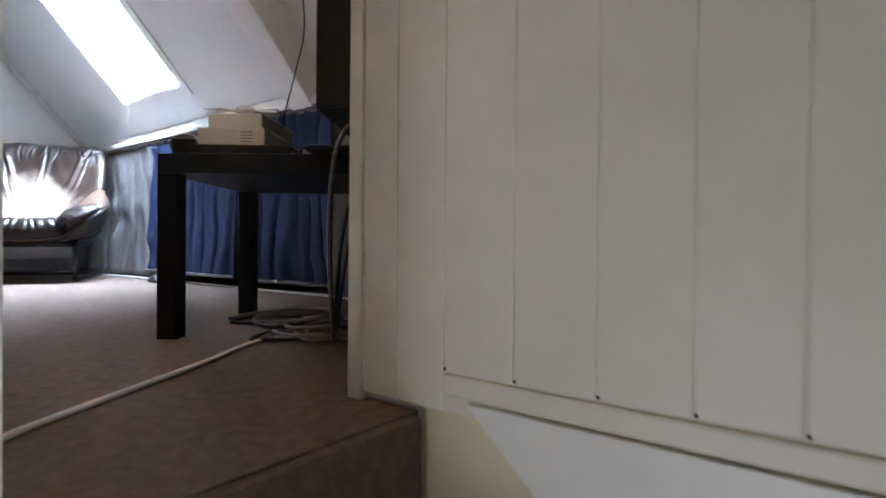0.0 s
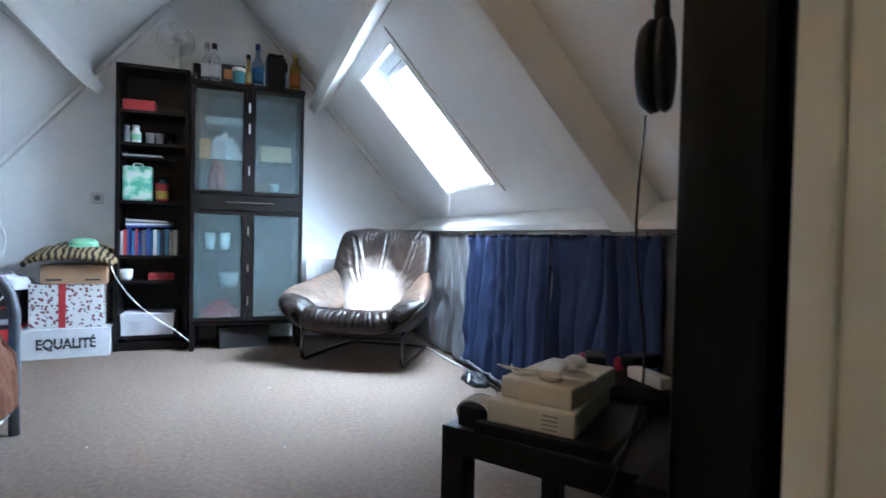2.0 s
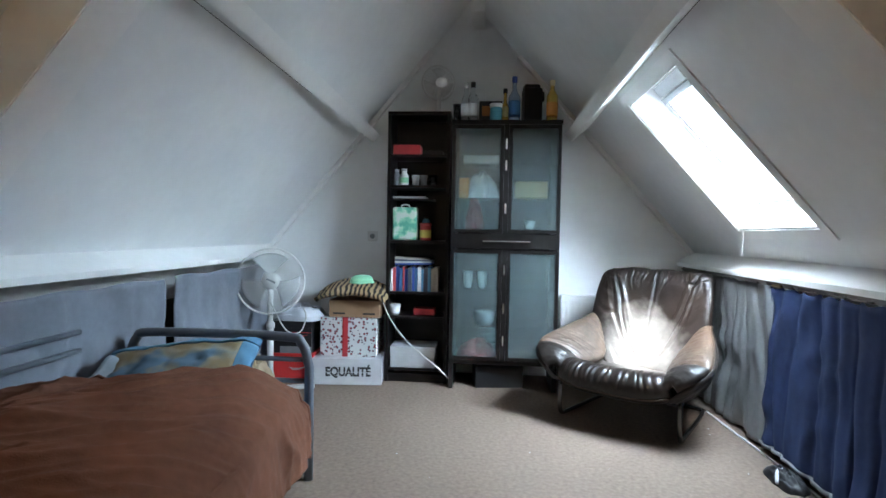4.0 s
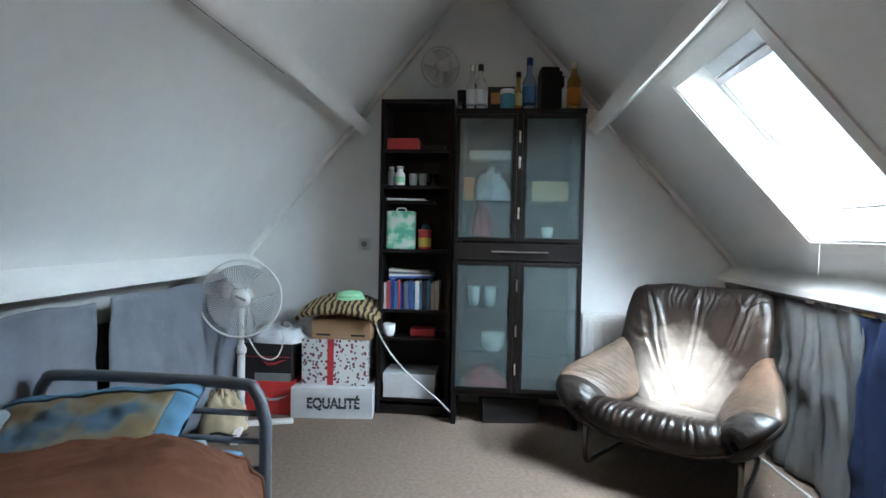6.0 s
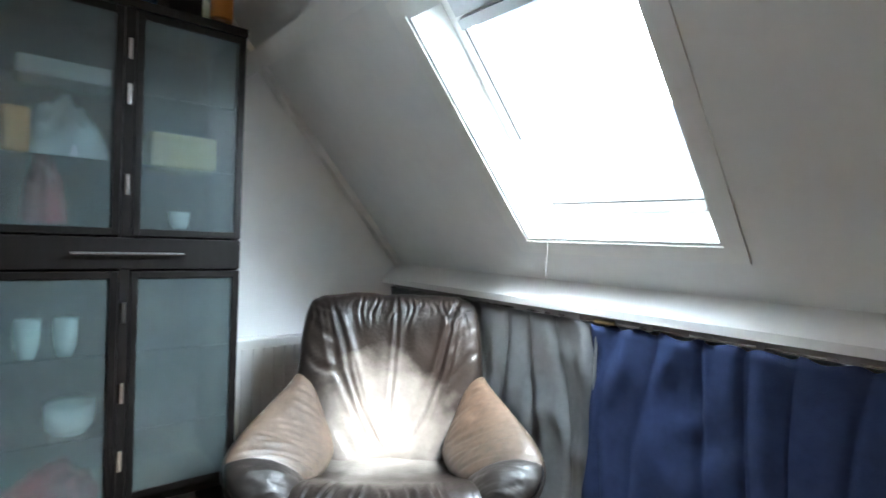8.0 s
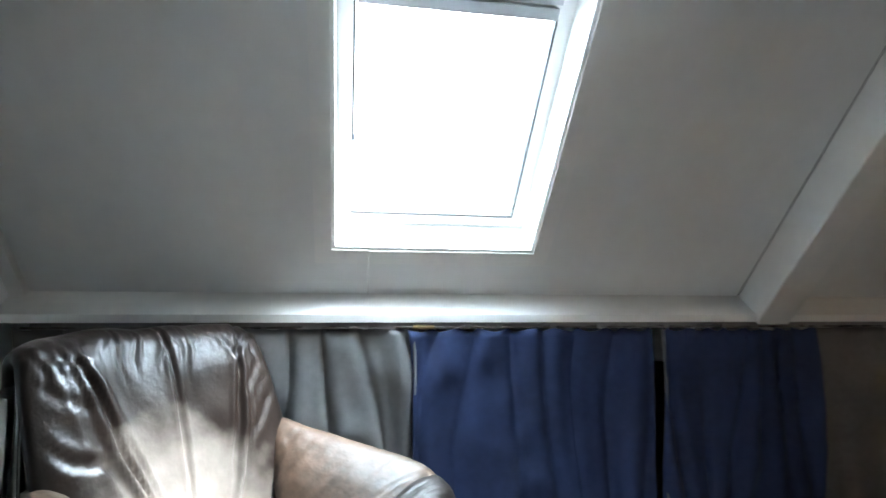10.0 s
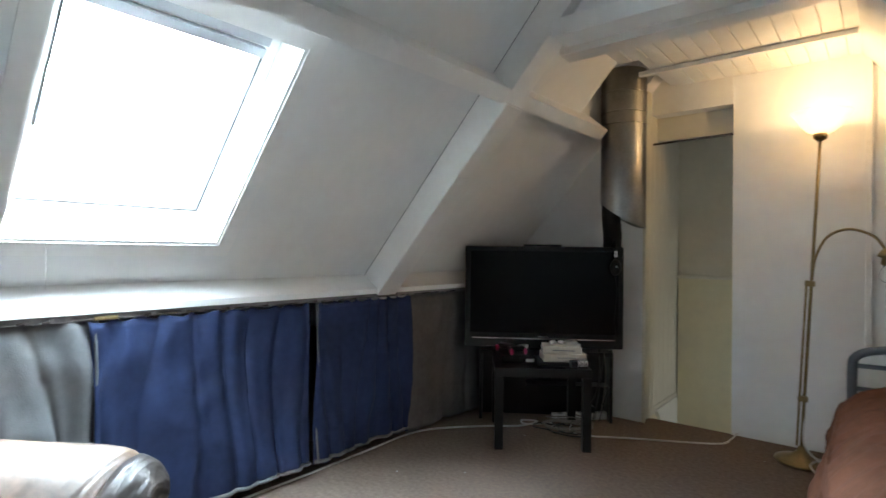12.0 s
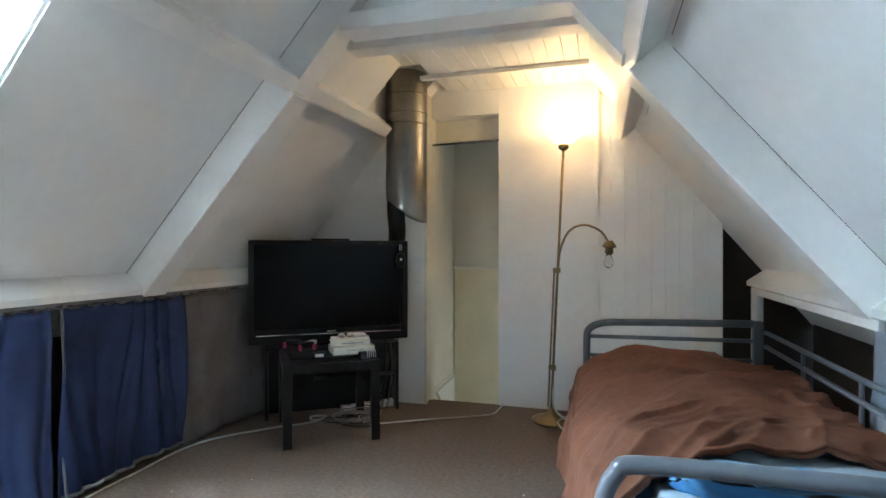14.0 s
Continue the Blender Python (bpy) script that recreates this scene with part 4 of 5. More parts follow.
ZEBRA = pattern_mat("zebra_print_cloth", "stripes", (0.02, 0.016, 0.012), (0.36, 0.25, 0.13), 9, 0.9)
TIN = pattern_mat("green_printed_tin", "blotch", (0.12, 0.42, 0.30), (0.62, 0.68, 0.60), 14, 0.35, (0.30, 0.62, 0.42))
PILLOW = pattern_mat("faded_printed_cotton", "blotch", (0.09, 0.165, 0.24), (0.23, 0.17, 0.085), 4.5, 0.9, (0.23, 0.22, 0.17))
AMBER = glass_mat("amber_glass", (0.85, 0.50, 0.10), 0.08)
BOTTLE = glass_mat("clear_bottle_glass", (0.92, 0.95, 0.96), 0.05)
BLUEGLASS = glass_mat("blue_bottle_glass", (0.55, 0.68, 0.85), 0.06)
CABLE_W = plain("white_cable_sheath", (0.62, 0.61, 0.58), 0.5)
CABLE_B = plain("black_cable_sheath", (0.012, 0.012, 0.012), 0.45)
CABLE_G = plain("grey_cable_sheath", (0.22, 0.20, 0.18), 0.5)
BOOKS = [plain("book_cloth", c, 0.6) for c in ((0.03, 0.07, 0.30), (0.45, 0.05, 0.05), (0.60, 0.60, 0.58), (0.05, 0.16, 0.35), (0.08, 0.09, 0.12), (0.50, 0.47, 0.40), (0.10, 0.28, 0.45))]


def letters(text, size, m, parent, name="lettering", material=INK, width=None):
    cu = bpy.data.curves.new(name, "FONT")
    cu.body, cu.size, cu.extrude, cu.offset, cu.align_x, cu.align_y = text, size, 0.0004, 0.0035, "CENTER", "CENTER"
    tmp = new("tmp_text", cu)
    bpy.context.view_layer.update()
    me = bpy.data.meshes.new_from_object(tmp.evaluated_get(bpy.context.evaluated_depsgraph_get()))
    bpy.data.objects.remove(tmp)
    xs = [v.co.x for v in me.vertices]
    k = width / (max(xs) - min(xs)) if width else 1
    me.transform(m @ Matrix.Diagonal((k, 1, 1, 1)))
    me.materials.clear()
    me.materials.append(material)
    ob = new(name, me)
    ob.parent = parent
    return ob


def carton(name, m, w, d, h, material, label, category="box", lid=0.0):
    t = thing(name, m, label, category)
    part("body", nb(0, w, 0, d, 0, h - lid, 0.003), material, t)
    if lid:
        part("lid", nb(-0.004, w + 0.004, -0.004, d + 0.004, h - lid, h, 0.003), material, t)
    return t


# ---- boxes and bags by the far wall ----
b = carton("long_box", pose(-0.296, 3.835, 0, 0, 0, 6), 0.505, 0.30, 0.188, PAPER, "long white card box with black stencil lettering")
letters("EQUALITÉ", 0.090, pose(0.262, -0.0015, 0.092, 90), b, width=0.325)
for z in (0.1,):
    part("stencil_gap", nb(0.09, 0.435, -0.0028, -0.002, z - 0.010, z - 0.0065), PAPER, b)
g = thing("gift_box", pose(-0.262, 3.925, 0.189, 0, 0, 2), "gift box in printed white paper with a red ribbon", "box")
part("body", nb(0, 0.415, 0, 0.30, 0, 0.285, 0.004), WRAP, g)
part("ribbon", nb(0.165, 0.205, -0.002, 0.302, -0.0005, 0.287), RED, g, "red ribbon")
b = carton("cardboard_box", pose(-0.20, 3.93, 0.478, 0, 0, 1), 0.375, 0.30, 0.125, CARDBOARD, "brown cardboard box stacked on a gift box")
for x in (0.03, 0.25):
    part("print_bar", nb(x, x + 0.09, -0.0015, 0.0, 0.022, 0.034), INK, b, "dark printed bar")


def zebra_f(u, v):
    x = -0.275 + u * 0.48
    y = 3.87 + v * 0.38
    e = math.sin(math.pi * min(1, max(0, u))) ** 0.5
    z = 0.612 + 0.085 * e * math.sin(math.pi * (0.12 + 0.8 * v)) + 0.05 * v + 0.012 * wob(u * 6, v * 6, 2) - 0.02 * (1 - e)
    return (x, y, z)


z = thing("cushion", Matrix(), "flat zebra print cushion lying on a cardboard box", "cushion")
part("cover", sheet(zebra_f, 30, 24, -0.03), ZEBRA, z, smooth=True)
gr = thing("green_shoe", pose(0.02, 4.02, 0.715, 0, 0, 20), "mint green slipper lying on the zebra cushion", "shoe")
part("sole", turned([(0.06, 0.0), (0.075, 0.01), (0.072, 0.02)], 20, Matrix.Diagonal((1.3, 0.8, 1, 1))), GREEN, gr, smooth=True)
part("upper", turned([(0.07, 0.02), (0.066, 0.045), (0.045, 0.066), (0.015, 0.07)], 20, Matrix.Diagonal((1.25, 0.78, 1, 1))), GREEN, gr, smooth=True)

for nm, x, zz, h, material, mark, lab in (("shoe_box", -0.60, 0.0, 0.21, REDCARD, PAPER, "red shoe box with a pale sweep mark"), ("shoe_box", -0.615, 0.211, 0.235, BLACKCARD, RED, "black shoe box with a red sweep mark")):
    t = thing(nm, pose(x, 3.87, zz, 0, 0, 3), lab, "box", "shoe boxes")
    part("body", nb(0, 0.30, 0, 0.30, 0, h - 0.05, 0.003), material, t)
    part("lid", nb(-0.004, 0.304, -0.004, 0.304, h - 0.05, h, 0.003), material, t)
    bm = bmesh.new()
    pts = [(0.12, 0.55), (0.15, 0.42), (0.20, 0.44), (0.28, 0.60), (0.19, 0.50), (0.155, 0.49)]
    a = [bm.verts.new((px, -0.0055, py * h)) for px, py in pts]
    bm.faces.new(a)
    r = bmesh.ops.extrude_face_region(bm, geom=bm.faces[:])
    bmesh.ops.translate(bm, vec=(0, -0.001, 0), verts=[q for q in r["geom"] if isinstance(q, bmesh.types.BMVert)])
    part("sweep_mark", bm, mark, t)
    if material is BLACKCARD:
        part("red_line", nb(0.0, 0.30, -0.0055, -0.0045, h - 0.085, h - 0.08), RED, t)
        part("label_panel", nb(0.07, 0.30, -0.002, 0.0, 0.0, 0.05), GREYPL, t, "grey end panel")
t = thing("crumpled_cloth", pose(-0.42, 4.0, 0.447), "crumpled white cotton clothes lying on a shoe box", "cloth")


def heap(rx, ry, h, seed):
    def f(u, v):
        a = u * math.tau
        r = math.sin(v * math.pi / 2)
        k = 1 + 0.25 * wob(math.cos(a) * 2, math.sin(a) * 2, seed)
        return (rx * r * k * math.cos(a), ry * r * k * math.sin(a), max(0.0, h * math.cos(v * math.pi / 2) * (1 + 0.5 * wob(a * 2, v * 5, seed)) + 0.012 * wob(a * 5, v * 9, seed) * (1 - v)))
    return sheet(f, 36, 14)


part("cloth", heap(0.19, 0.13, 0.10, 3.0), WHITECLOTH, t, smooth=True)
t = thing("bag", pose(-0.62, 3.62, 0), "crumpled cream and black cloth bag on the carpet", "bag")
part("bundle", heap(0.15, 0.13, 0.20, 8.0), plain("cream_cloth", (0.45, 0.36, 0.24), 0.9), t, smooth=True)
part("strap", tube(bmesh.new(), curve_points([(0.0, -0.13, 0.01), (0.08, -0.19, 0.04), (0.16, -0.17, 0.02), (0.2, -0.1, 0.01)], 5), 0.008, 6), BLACKCARD, t, smooth=True)


# ---- fans ----
def fan_head(parent, m, r, wires, blade_mat, base):
    head = part("motor", turned([(0.02, 0.0), (r * 0.27, 0.01), (r * 0.30, 0.05), (r * 0.24, 0.13), (r * 0.1, 0.16)], 20, m), base, parent, smooth=True)
    bm = bmesh.new()
    for k in range(wires):
        a = k * math.tau / wires
        pts = [(r * q * math.cos(a + 0.35 * q), r * q * math.sin(a + 0.35 * q), zz) for q, zz in ((0.24, -0.11), (0.55, -0.105), (0.85, -0.085), (1.0, -0.045))]
        tube(bm, [m @ Vector(q) for q in pts], 0.0010, 3)
        pts = [(r * q * math.cos(a), r * q * math.sin(a), zz) for q, zz in ((0.3, 0.04), (0.7, 0.03), (0.93, 0.0), (1.0, -0.045))]
        tube(bm, [m @ Vector(q) for q in pts], 0.0010, 3)
    part("wire_cage", bm, base, head, "thin white wire cage")
    part("cage_rim", tube(bmesh.new(), [m @ Vector((r * math.cos(k * math.tau / 40), r * math.sin(k * math.tau / 40), -0.045)) for k in range(40)], 0.006, 6, True), base, head, smooth=True)
    part("badge", turned([(r * 0.02, -0.122), (r * 0.24, -0.12), (r * 0.26, -0.10)], 24, m), base, head, "round white badge", True)
    part("badge_mark", box(bmesh.new(), -r * 0.14, r * 0.14, -r * 0.03, r * 0.03, -0.1235, -0.1222, 0, m @ pose(0, 0, 0, 0, 0, 25)), GREYPL, head)
    for k in range(3):
        def blade(u, v, k=k):
            a = k * math.tau / 3 + 0.5 + (u - 0.5) * (0.9 + 0.45 * v)
            q = r * (0.2 + 0.66 * v)
            return m @ Vector((q * math.cos(a), q * math.sin(a), -0.045 + 0.045 * (u - 0.5)))
        part("blade", sheet(blade, 10, 8, 0.002), blade_mat, head, smooth=True)


BLADE = glass_mat("translucent_white_blade", (0.92, 0.94, 0.95), 0.2, 0.72)
fan = thing("pedestal_fan", pose(-0.53, 3.66, 0), "white pedestal fan with a round wire cage on a cross foot", "fan")
for a in (20, 110, 200, 290):
    part("foot", box(bmesh.new(), 0.0, 0.30, -0.022, 0.022, 0.0, 0.025, 0.006, pose(0, 0, 0, 0, 0, a)), WHITEPL, fan)
part("pole", turned([(0.022, 0.02), (0.022, 0.45), (0.016, 0.452), (0.016, 0.70)], 14), WHITEPL, fan, smooth=True)
part("collar", turned([(0.028, 0.43), (0.03, 0.46), (0.02, 0.48)], 14), WHITEPL, fan, smooth=True)
fan_head(fan, pose(0, 0, 0.755, 84, 0, 22) @ pose(0, 0, 0, 180), 0.222, 84, BLADE, WHITEPL)
part("cord", tube(bmesh.new(), curve_points([(0.0, -0.02, 0.62), (0.10, 0.02, 0.42), (0.19, 0.05, 0.40), (0.23, 0.06, 0.50), (0.2, 0.1, 0.56)], 7), 0.005, 6), CABLE_W, fan, "white hanging cord", True)
sfan = thing("small_fan", pose(0.565, 4.13, 1.992), "small white table fan standing on the bookcase", "fan")
part("stand", turned([(0.055, 0), (0.05, 0.012), (0.016, 0.025), (0.014, 0.22)], 18), WHITEPL, sfan, smooth=True)
fan_head(sfan, pose(0.0, 0.03, 0.25, 80, 0, 200) @ pose(0, 0, 0, 180), 0.128, 30, WHITEPL, WHITEPL)

# ---- bookcase contents ----


def at_shelf(x, z, y=4.03):
    return pose(BX + x, y, z)


carton("red_box", at_shelf(0.035, 1.68), 0.20, 0.16, 0.075, RED, "small red card box on a shelf")
carton("dark_box", at_shelf(0.25, 1.68, 4.05), 0.15, 0.14, 0.035, BLACKCARD, "flat dark box on a shelf")


def bottle(name, m, r, h, body, neck, material, label, cap=None, band=None):
    t = thing(name, m, label, "bottle")
    part("glass", turned([(r * 0.9, 0), (r, 0.008), (r, h * body), (r * 0.75, h * (body + 0.06)), (neck, h * (body + 0.16)), (neck, h * 0.97)], 18), material, t, smooth=True)
    if cap:
        part("cap", turned([(neck + 0.002, h * 0.86), (neck + 0.003, h * 0.865), (neck + 0.003, h * 0.995), (neck * 0.8, h)], 14), cap, t, smooth=True)
    if band:
        part("paper_label", turned([(r + 0.0008, h * 0.16), (r + 0.0012, h * 0.165), (r + 0.0012, h * 0.46), (r + 0.0008, h * 0.465)], 18), band, t, smooth=True)
    return t


bottle("spray_can", at_shelf(0.06, 1.455, 4.06), 0.022, 0.12, 0.72, 0.014, GREYPL, "slim grey spray can on a shelf", PAPER)
bottle("white_bottle", at_shelf(0.115, 1.455, 4.06), 0.034, 0.125, 0.6, 0.02, WHITEPL, "squat white bottle with a green label", PAPER, GREEN)
for x, r in ((0.20, 0.03), (0.26, 0.028), (0.33, 0.035)):
    t = thing("cup", at_shelf(x, 1.455, 4.08), "dark glass cup standing on a shelf", "cup", "cups on the shelf")
    part("cup_wall", turned([(r * 0.8, 0), (r, 0.08), (r * 0.93, 0.08), (r * 0.72, 0.008)], 16), GREYPL if x < 0.3 else BOTTLE, t, smooth=True)
t = thing("magazines", at_shelf(0.04, 1.36, 4.02), "thin stack of magazines lying near a shelf", "magazine")
part("support", nb(0.0, 0.30, 0.03, 0.2, -0.012, 0.0), BLACKWOOD, t)
part("cover", nb(0.0, 0.24, 0.0, 0.19, 0.0, 0.014, 0.002), PAPER, t)
t = thing("lunch_tin", at_shelf(0.035, 1.05), "green and white printed lunch tin with a handle", "tin")
part("tin_body", nb(0, 0.185, 0, 0.09, 0, 0.245, 0.018), TIN, t)
part("handle", tube(bmesh.new(), curve_points([(0.06, 0.045, 0.24), (0.07, 0.045, 0.262), (0.115, 0.045, 0.262), (0.125, 0.045, 0.24)], 5), 0.006, 6), WHITEPL, t, smooth=True)
t = thing("jar", at_shelf(0.28, 1.05, 4.08), "red jar with a yellow label and red lid", "jar")
part("jar_body", turned([(0.04, 0), (0.042, 0.01), (0.042, 0.10), (0.036, 0.11)], 18), RED, t, smooth=True)
part("paper_label", turned([(0.0425, 0.02), (0.043, 0.022), (0.043, 0.075), (0.0425, 0.077)], 18), plain("yellow_label", (0.55, 0.42, 0.08)), t, smooth=True)
part("lid", turned([(0.043, 0.108), (0.044, 0.112), (0.044, 0.128), (0.04, 0.131)], 18), RED, t, smooth=True)
bottle("blue_can", at_shelf(0.27, 1.05, 4.19), 0.03, 0.18, 0.8, 0.016, BOOKS[6], "slim blue can behind a jar", BLACKCARD)
x = 0.03
k = 0
for w in (0.016, 0.022, 0.028, 0.02, 0.014, 0.024, 0.03, 0.018, 0.022, 0.026, 0.016, 0.03, 0.024, 0.022, 0.028):
    h = 0.165 + 0.022 * ((k * 7) % 5) / 4
    t = thing("book", at_shelf(x, 0.67, 4.025 + 0.006 * (k % 3)), "upright book in a row on a shelf", "book", "row of books")
    part("cover", nb(0, w - 0.0015, 0, 0.135, 0, h, 0.002), BOOKS[(2, 1, 0, 3, 1, 0, 4, 0, 3, 2, 6, 4, 6, 5, 5)[k]], t)
    part("pages", nb(0.002, w - 0.0035, 0.012, 0.138, 0.003, h + 0.0008), PAPER, t)
    x += w + 0.001
    k += 1
for i, (w, c) in enumerate(((0.28, 0), (0.27, 2), (0.29, 4), (0.26, 5))):
    t = thing("book", pose(BX + 0.06, 4.03, 0.862 + 0.016 * i, 0, 1.5 * i - 2, 2 * i), "thin book lying on top of the row", "book", "books lying flat")
    part("cover", nb(0, w, 0, 0.15, 0, 0.014, 0.002), BOOKS[c], t)
t = thing("mug", at_shelf(0.06, 0.49, 4.06), "white and blue porcelain mug on a shelf", "mug")
part("mug_wall", turned([(0.028, 0), (0.04, 0.02), (0.045, 0.08), (0.041, 0.08), (0.034, 0.02), (0.01, 0.01)], 18), WHITEPL, t, smooth=True)
carton("red_case", at_shelf(0.2, 0.49, 4.06), 0.16, 0.12, 0.05, RED, "flat dark red case on a shelf")
b = carton("storage_box", at_shelf(0.04, 0.105, 4.012), 0.33, 0.25, 0.155, PAPER, "white lidded storage box on the bottom shelf", lid=0.065)
t = thing("power_cord", Matrix(), "thick pale cord looping down past the bookcase", "cord")
part("cord", tube(bmesh.new(), curve_points([(0.17, 3.99, 0.68), (0.19, 3.975, 0.6), (0.25, 3.965, 0.47), (0.36, 3.955, 0.33), (0.50, 3.93, 0.215), (0.60, 3.90, 0.15), (0.665, 3.87, 0.10), (0.70, 3.93, 0.05), (0.71, 4.08, 0.008)], 8), 0.0052, 8), CABLE_W, t, smooth=True)

# ---- cabinet fittings and contents ----
part("drawer_handle", nb(0.225, 0.555, -0.028, -0.02, 1.052, 1.060, 0.002), CHROME, cabinet, "slim chrome bar handle")
for x in (0.24, 0.54):
    part("handle_post", nb(x - 0.004, x + 0.004, -0.02, 0.0, 1.053, 1.059), CHROME, cabinet)
for z0 in (0.32, 0.55, 0.82, 1.25, 1.55, 1.70):
    part("latch", nb(CW / 2 - 0.006, CW / 2 + 0.006, -0.004, 0.0, z0, z0 + 0.07, 0.001), CHROME, cabinet, "small chrome latch plate")
for z0 in (0.45, 0.72, 1.36, 1.60):
    part("inner_shelf", nb(0.03, CW - 0.03, 0.022, CD - 0.012, z0 - 0.006, z0), SHELFGLASS, cabinet, "clear glass shelf")
inside = (("red_toy", 0.10, 1.145, 0.12, 0.18, RED), ("white_bundle", 0.10, 1.36, 0.22, 0.16, WHITECLOTH), ("orange_tin", 0.05, 1.36, 0.07, 0.14, plain("orange_paint", (0.6, 0.25, 0.05))),
          ("pale_box", 0.08, 1.60, 0.25, 0.06, PAPER), ("tan_basket", 0.45, 1.36, 0.22, 0.12, plain("tan_wicker", (0.50, 0.34, 0.14))), ("white_dish", 0.52, 1.145, 0.07, 0.06, WHITEPL),
          ("white_mug", 0.09, 0.72, 0.07, 0.12, WHITEPL), ("white_mug", 0.19, 0.72, 0.07, 0.12, WHITEPL), ("red_sweater", 0.06, 0.21, 0.27, 0.12, RED), ("white_bowl", 0.17, 0.45, 0.15, 0.10, WHITEPL))
for nm, x, z0, w, h, mt in inside:
    t = thing(nm, pose(CX + x, CY + 0.024, z0), nm.replace("_", " ") + " seen dimly behind frosted glass", nm.split("_")[1])
    if nm in ("white_mug", "white_bowl", "white_vase", "white_dish"):
        part("wall", turned([(w * 0.3, 0), (w * 0.45, h * 0.3), (w * 0.5, h), (w * 0.45, h), (w * 0.38, h * 0.35), (w * 0.1, 0.01)], 16, pose(w / 2, w / 2, 0)), mt, t, smooth=True)
    elif nm in ("white_bundle", "red_sweater", "red_toy"):
        ob = part("bundle", heap(w / 2, 0.09, h, x * 9 + z0), mt, t, smooth=True)
        ob.location = (w / 2, 0.085, 0)
    else:
        part("body", nb(0, w, 0, 0.16, 0, h, 0.012), mt, t)
carton("black_case", pose(0.885, 3.925, 0, 0, 0, 8), 0.34, 0.22, 0.155, BLACKCARD, "flat black case pushed under the cabinet", lid=0.04)

# ---- bottles and boxes on the cabinet ----
TOPZ = 1.902
for x, y in ((0.712, 3.97), (0.735, 4.02)):
    t = thing("drinking_glass", pose(x, y, TOPZ), "tall clear drinking glass standing on the cabinet", "glass", "glasses on the cabinet")
    part("glass_wall", turned([(0.024, 0), (0.03, 0.13), (0.027, 0.13), (0.021, 0.01)], 16), BOTTLE, t, smooth=True)
bottle("clear_bottle", pose(0.775, 3.98, TOPZ), 0.036, 0.29, 0.55, 0.014, BOTTLE, "clear glass spirits bottle with a silver cap", CHROME, PAPER)
bottle("labelled_bottle", pose(0.825, 3.97, TOPZ), 0.038, 0.29, 0.6, 0.014, BOTTLE, "glass spirits bottle with a white label and dark cap", BLACKCARD, PAPER)
t = thing("picture_box", pose(0.87, 3.97, TOPZ), "dark printed gift carton with an orange picture", "box")
part("body", nb(0, 0.165, 0, 0.07, 0, 0.155, 0.002), BLACKCARD, t)
part("picture_patch", nb(0.02, 0.085, -0.0015, 0.0, 0.05, 0.12), plain("orange_print", (0.4, 0.15, 0.04)), t, "orange printed patch")
t = thing("blue_jar", pose(0.99, 3.945, TOPZ), "small blue green jar with a white lid", "jar")
part("jar_body", turned([(0.04, 0), (0.043, 0.01), (0.043, 0.09), (0.04, 0.1)], 18), plain("teal_label", (0.05, 0.22, 0.28)), t, smooth=True)
part("lid", turned([(0.044, 0.1), (0.045, 0.104), (0.045, 0.125), (0.042, 0.128)], 18), WHITEPL, t, smooth=True)
bottle("slim_bottle", pose(1.055, 3.98, TOPZ), 0.026, 0.245, 0.45, 0.012, AMBER, "slim amber bottle with a yellow label", BLACKCARD, plain("pale_yellow_label", (0.6, 0.5, 0.2)))
bottle("blue_bottle", pose(1.12, 3.98, TOPZ), 0.042, 0.33, 0.55, 0.016, BLUEGLASS, "pale blue spirits bottle with a blue cap", BOOKS[0], BOOKS[3])
t = thing("tall_carton", pose(1.19, 3.95, TOPZ, 0, 0, 8), "tall black glossy carton with a handle", "box")
part("body", nb(0, 0.13, 0, 0.12, 0, 0.25, 0.012), BLACKPAINT, t)
part("top_flap", nb(0.005, 0.115, 0.01, 0.11, 0.25, 0.275, 0.01), BLACKPAINT, t)
part("side_grip", nb(0.13, 0.15, 0.03, 0.08, 0.16, 0.23, 0.008), BLACKPAINT, t)
bottle("oil_bottle", pose(1.385, 3.97, TOPZ), 0.04, 0.30, 0.62, 0.016, AMBER, "yellow bottle of oil with an orange label", plain("cream_cap", (0.7, 0.6, 0.35)), plain("orange_label", (0.7, 0.25, 0.03)))

# ---- cloths along the low west side, pillow, sheet ----
curtain("hanging_cloth", -0.70, 1.5, 2.72, 0.08, 0.845, 2, 0.014, GREYBLUE, "grey blue linen cloth hung along the low side", 11.0)
curtain("hanging_cloth", -0.70, 2.80, 4.1, 0.04, 0.85, 2, 0.016, GREYBLUE, "grey blue linen cloth hung below the white ledge", 14.0)


def pillow_f(u, v):
    a, b2 = (u - 0.5) * 2, (v - 0.5) * 2
    puff = max(0.0, (1 - a ** 4) * (1 - b2 ** 4)) ** 0.6
    return (a * 0.33, b2 * 0.22, 0.06 * puff + 0.014 * wob(a * 3, b2 * 3, 5) + 0.008 * puff * wob(a * 8 + b2 * 3, b2 * 5, 2))


t = thing("pillow", pose(-0.33, 2.15, 0.492, 25, -6, 5), "faded printed pillow with a blue border leaning on the rail", "pillow")
BORDER = plain("faded_blue_cotton", (0.10, 0.24, 0.38), 0.9, bump=0.3, bump_scale=200)
part("cover", sheet(lambda u, v: pillow_f(0.09 + 0.82 * u, 0.13 + 0.74 * v), 34, 26, 0.008), PILLOW, t, smooth=True)
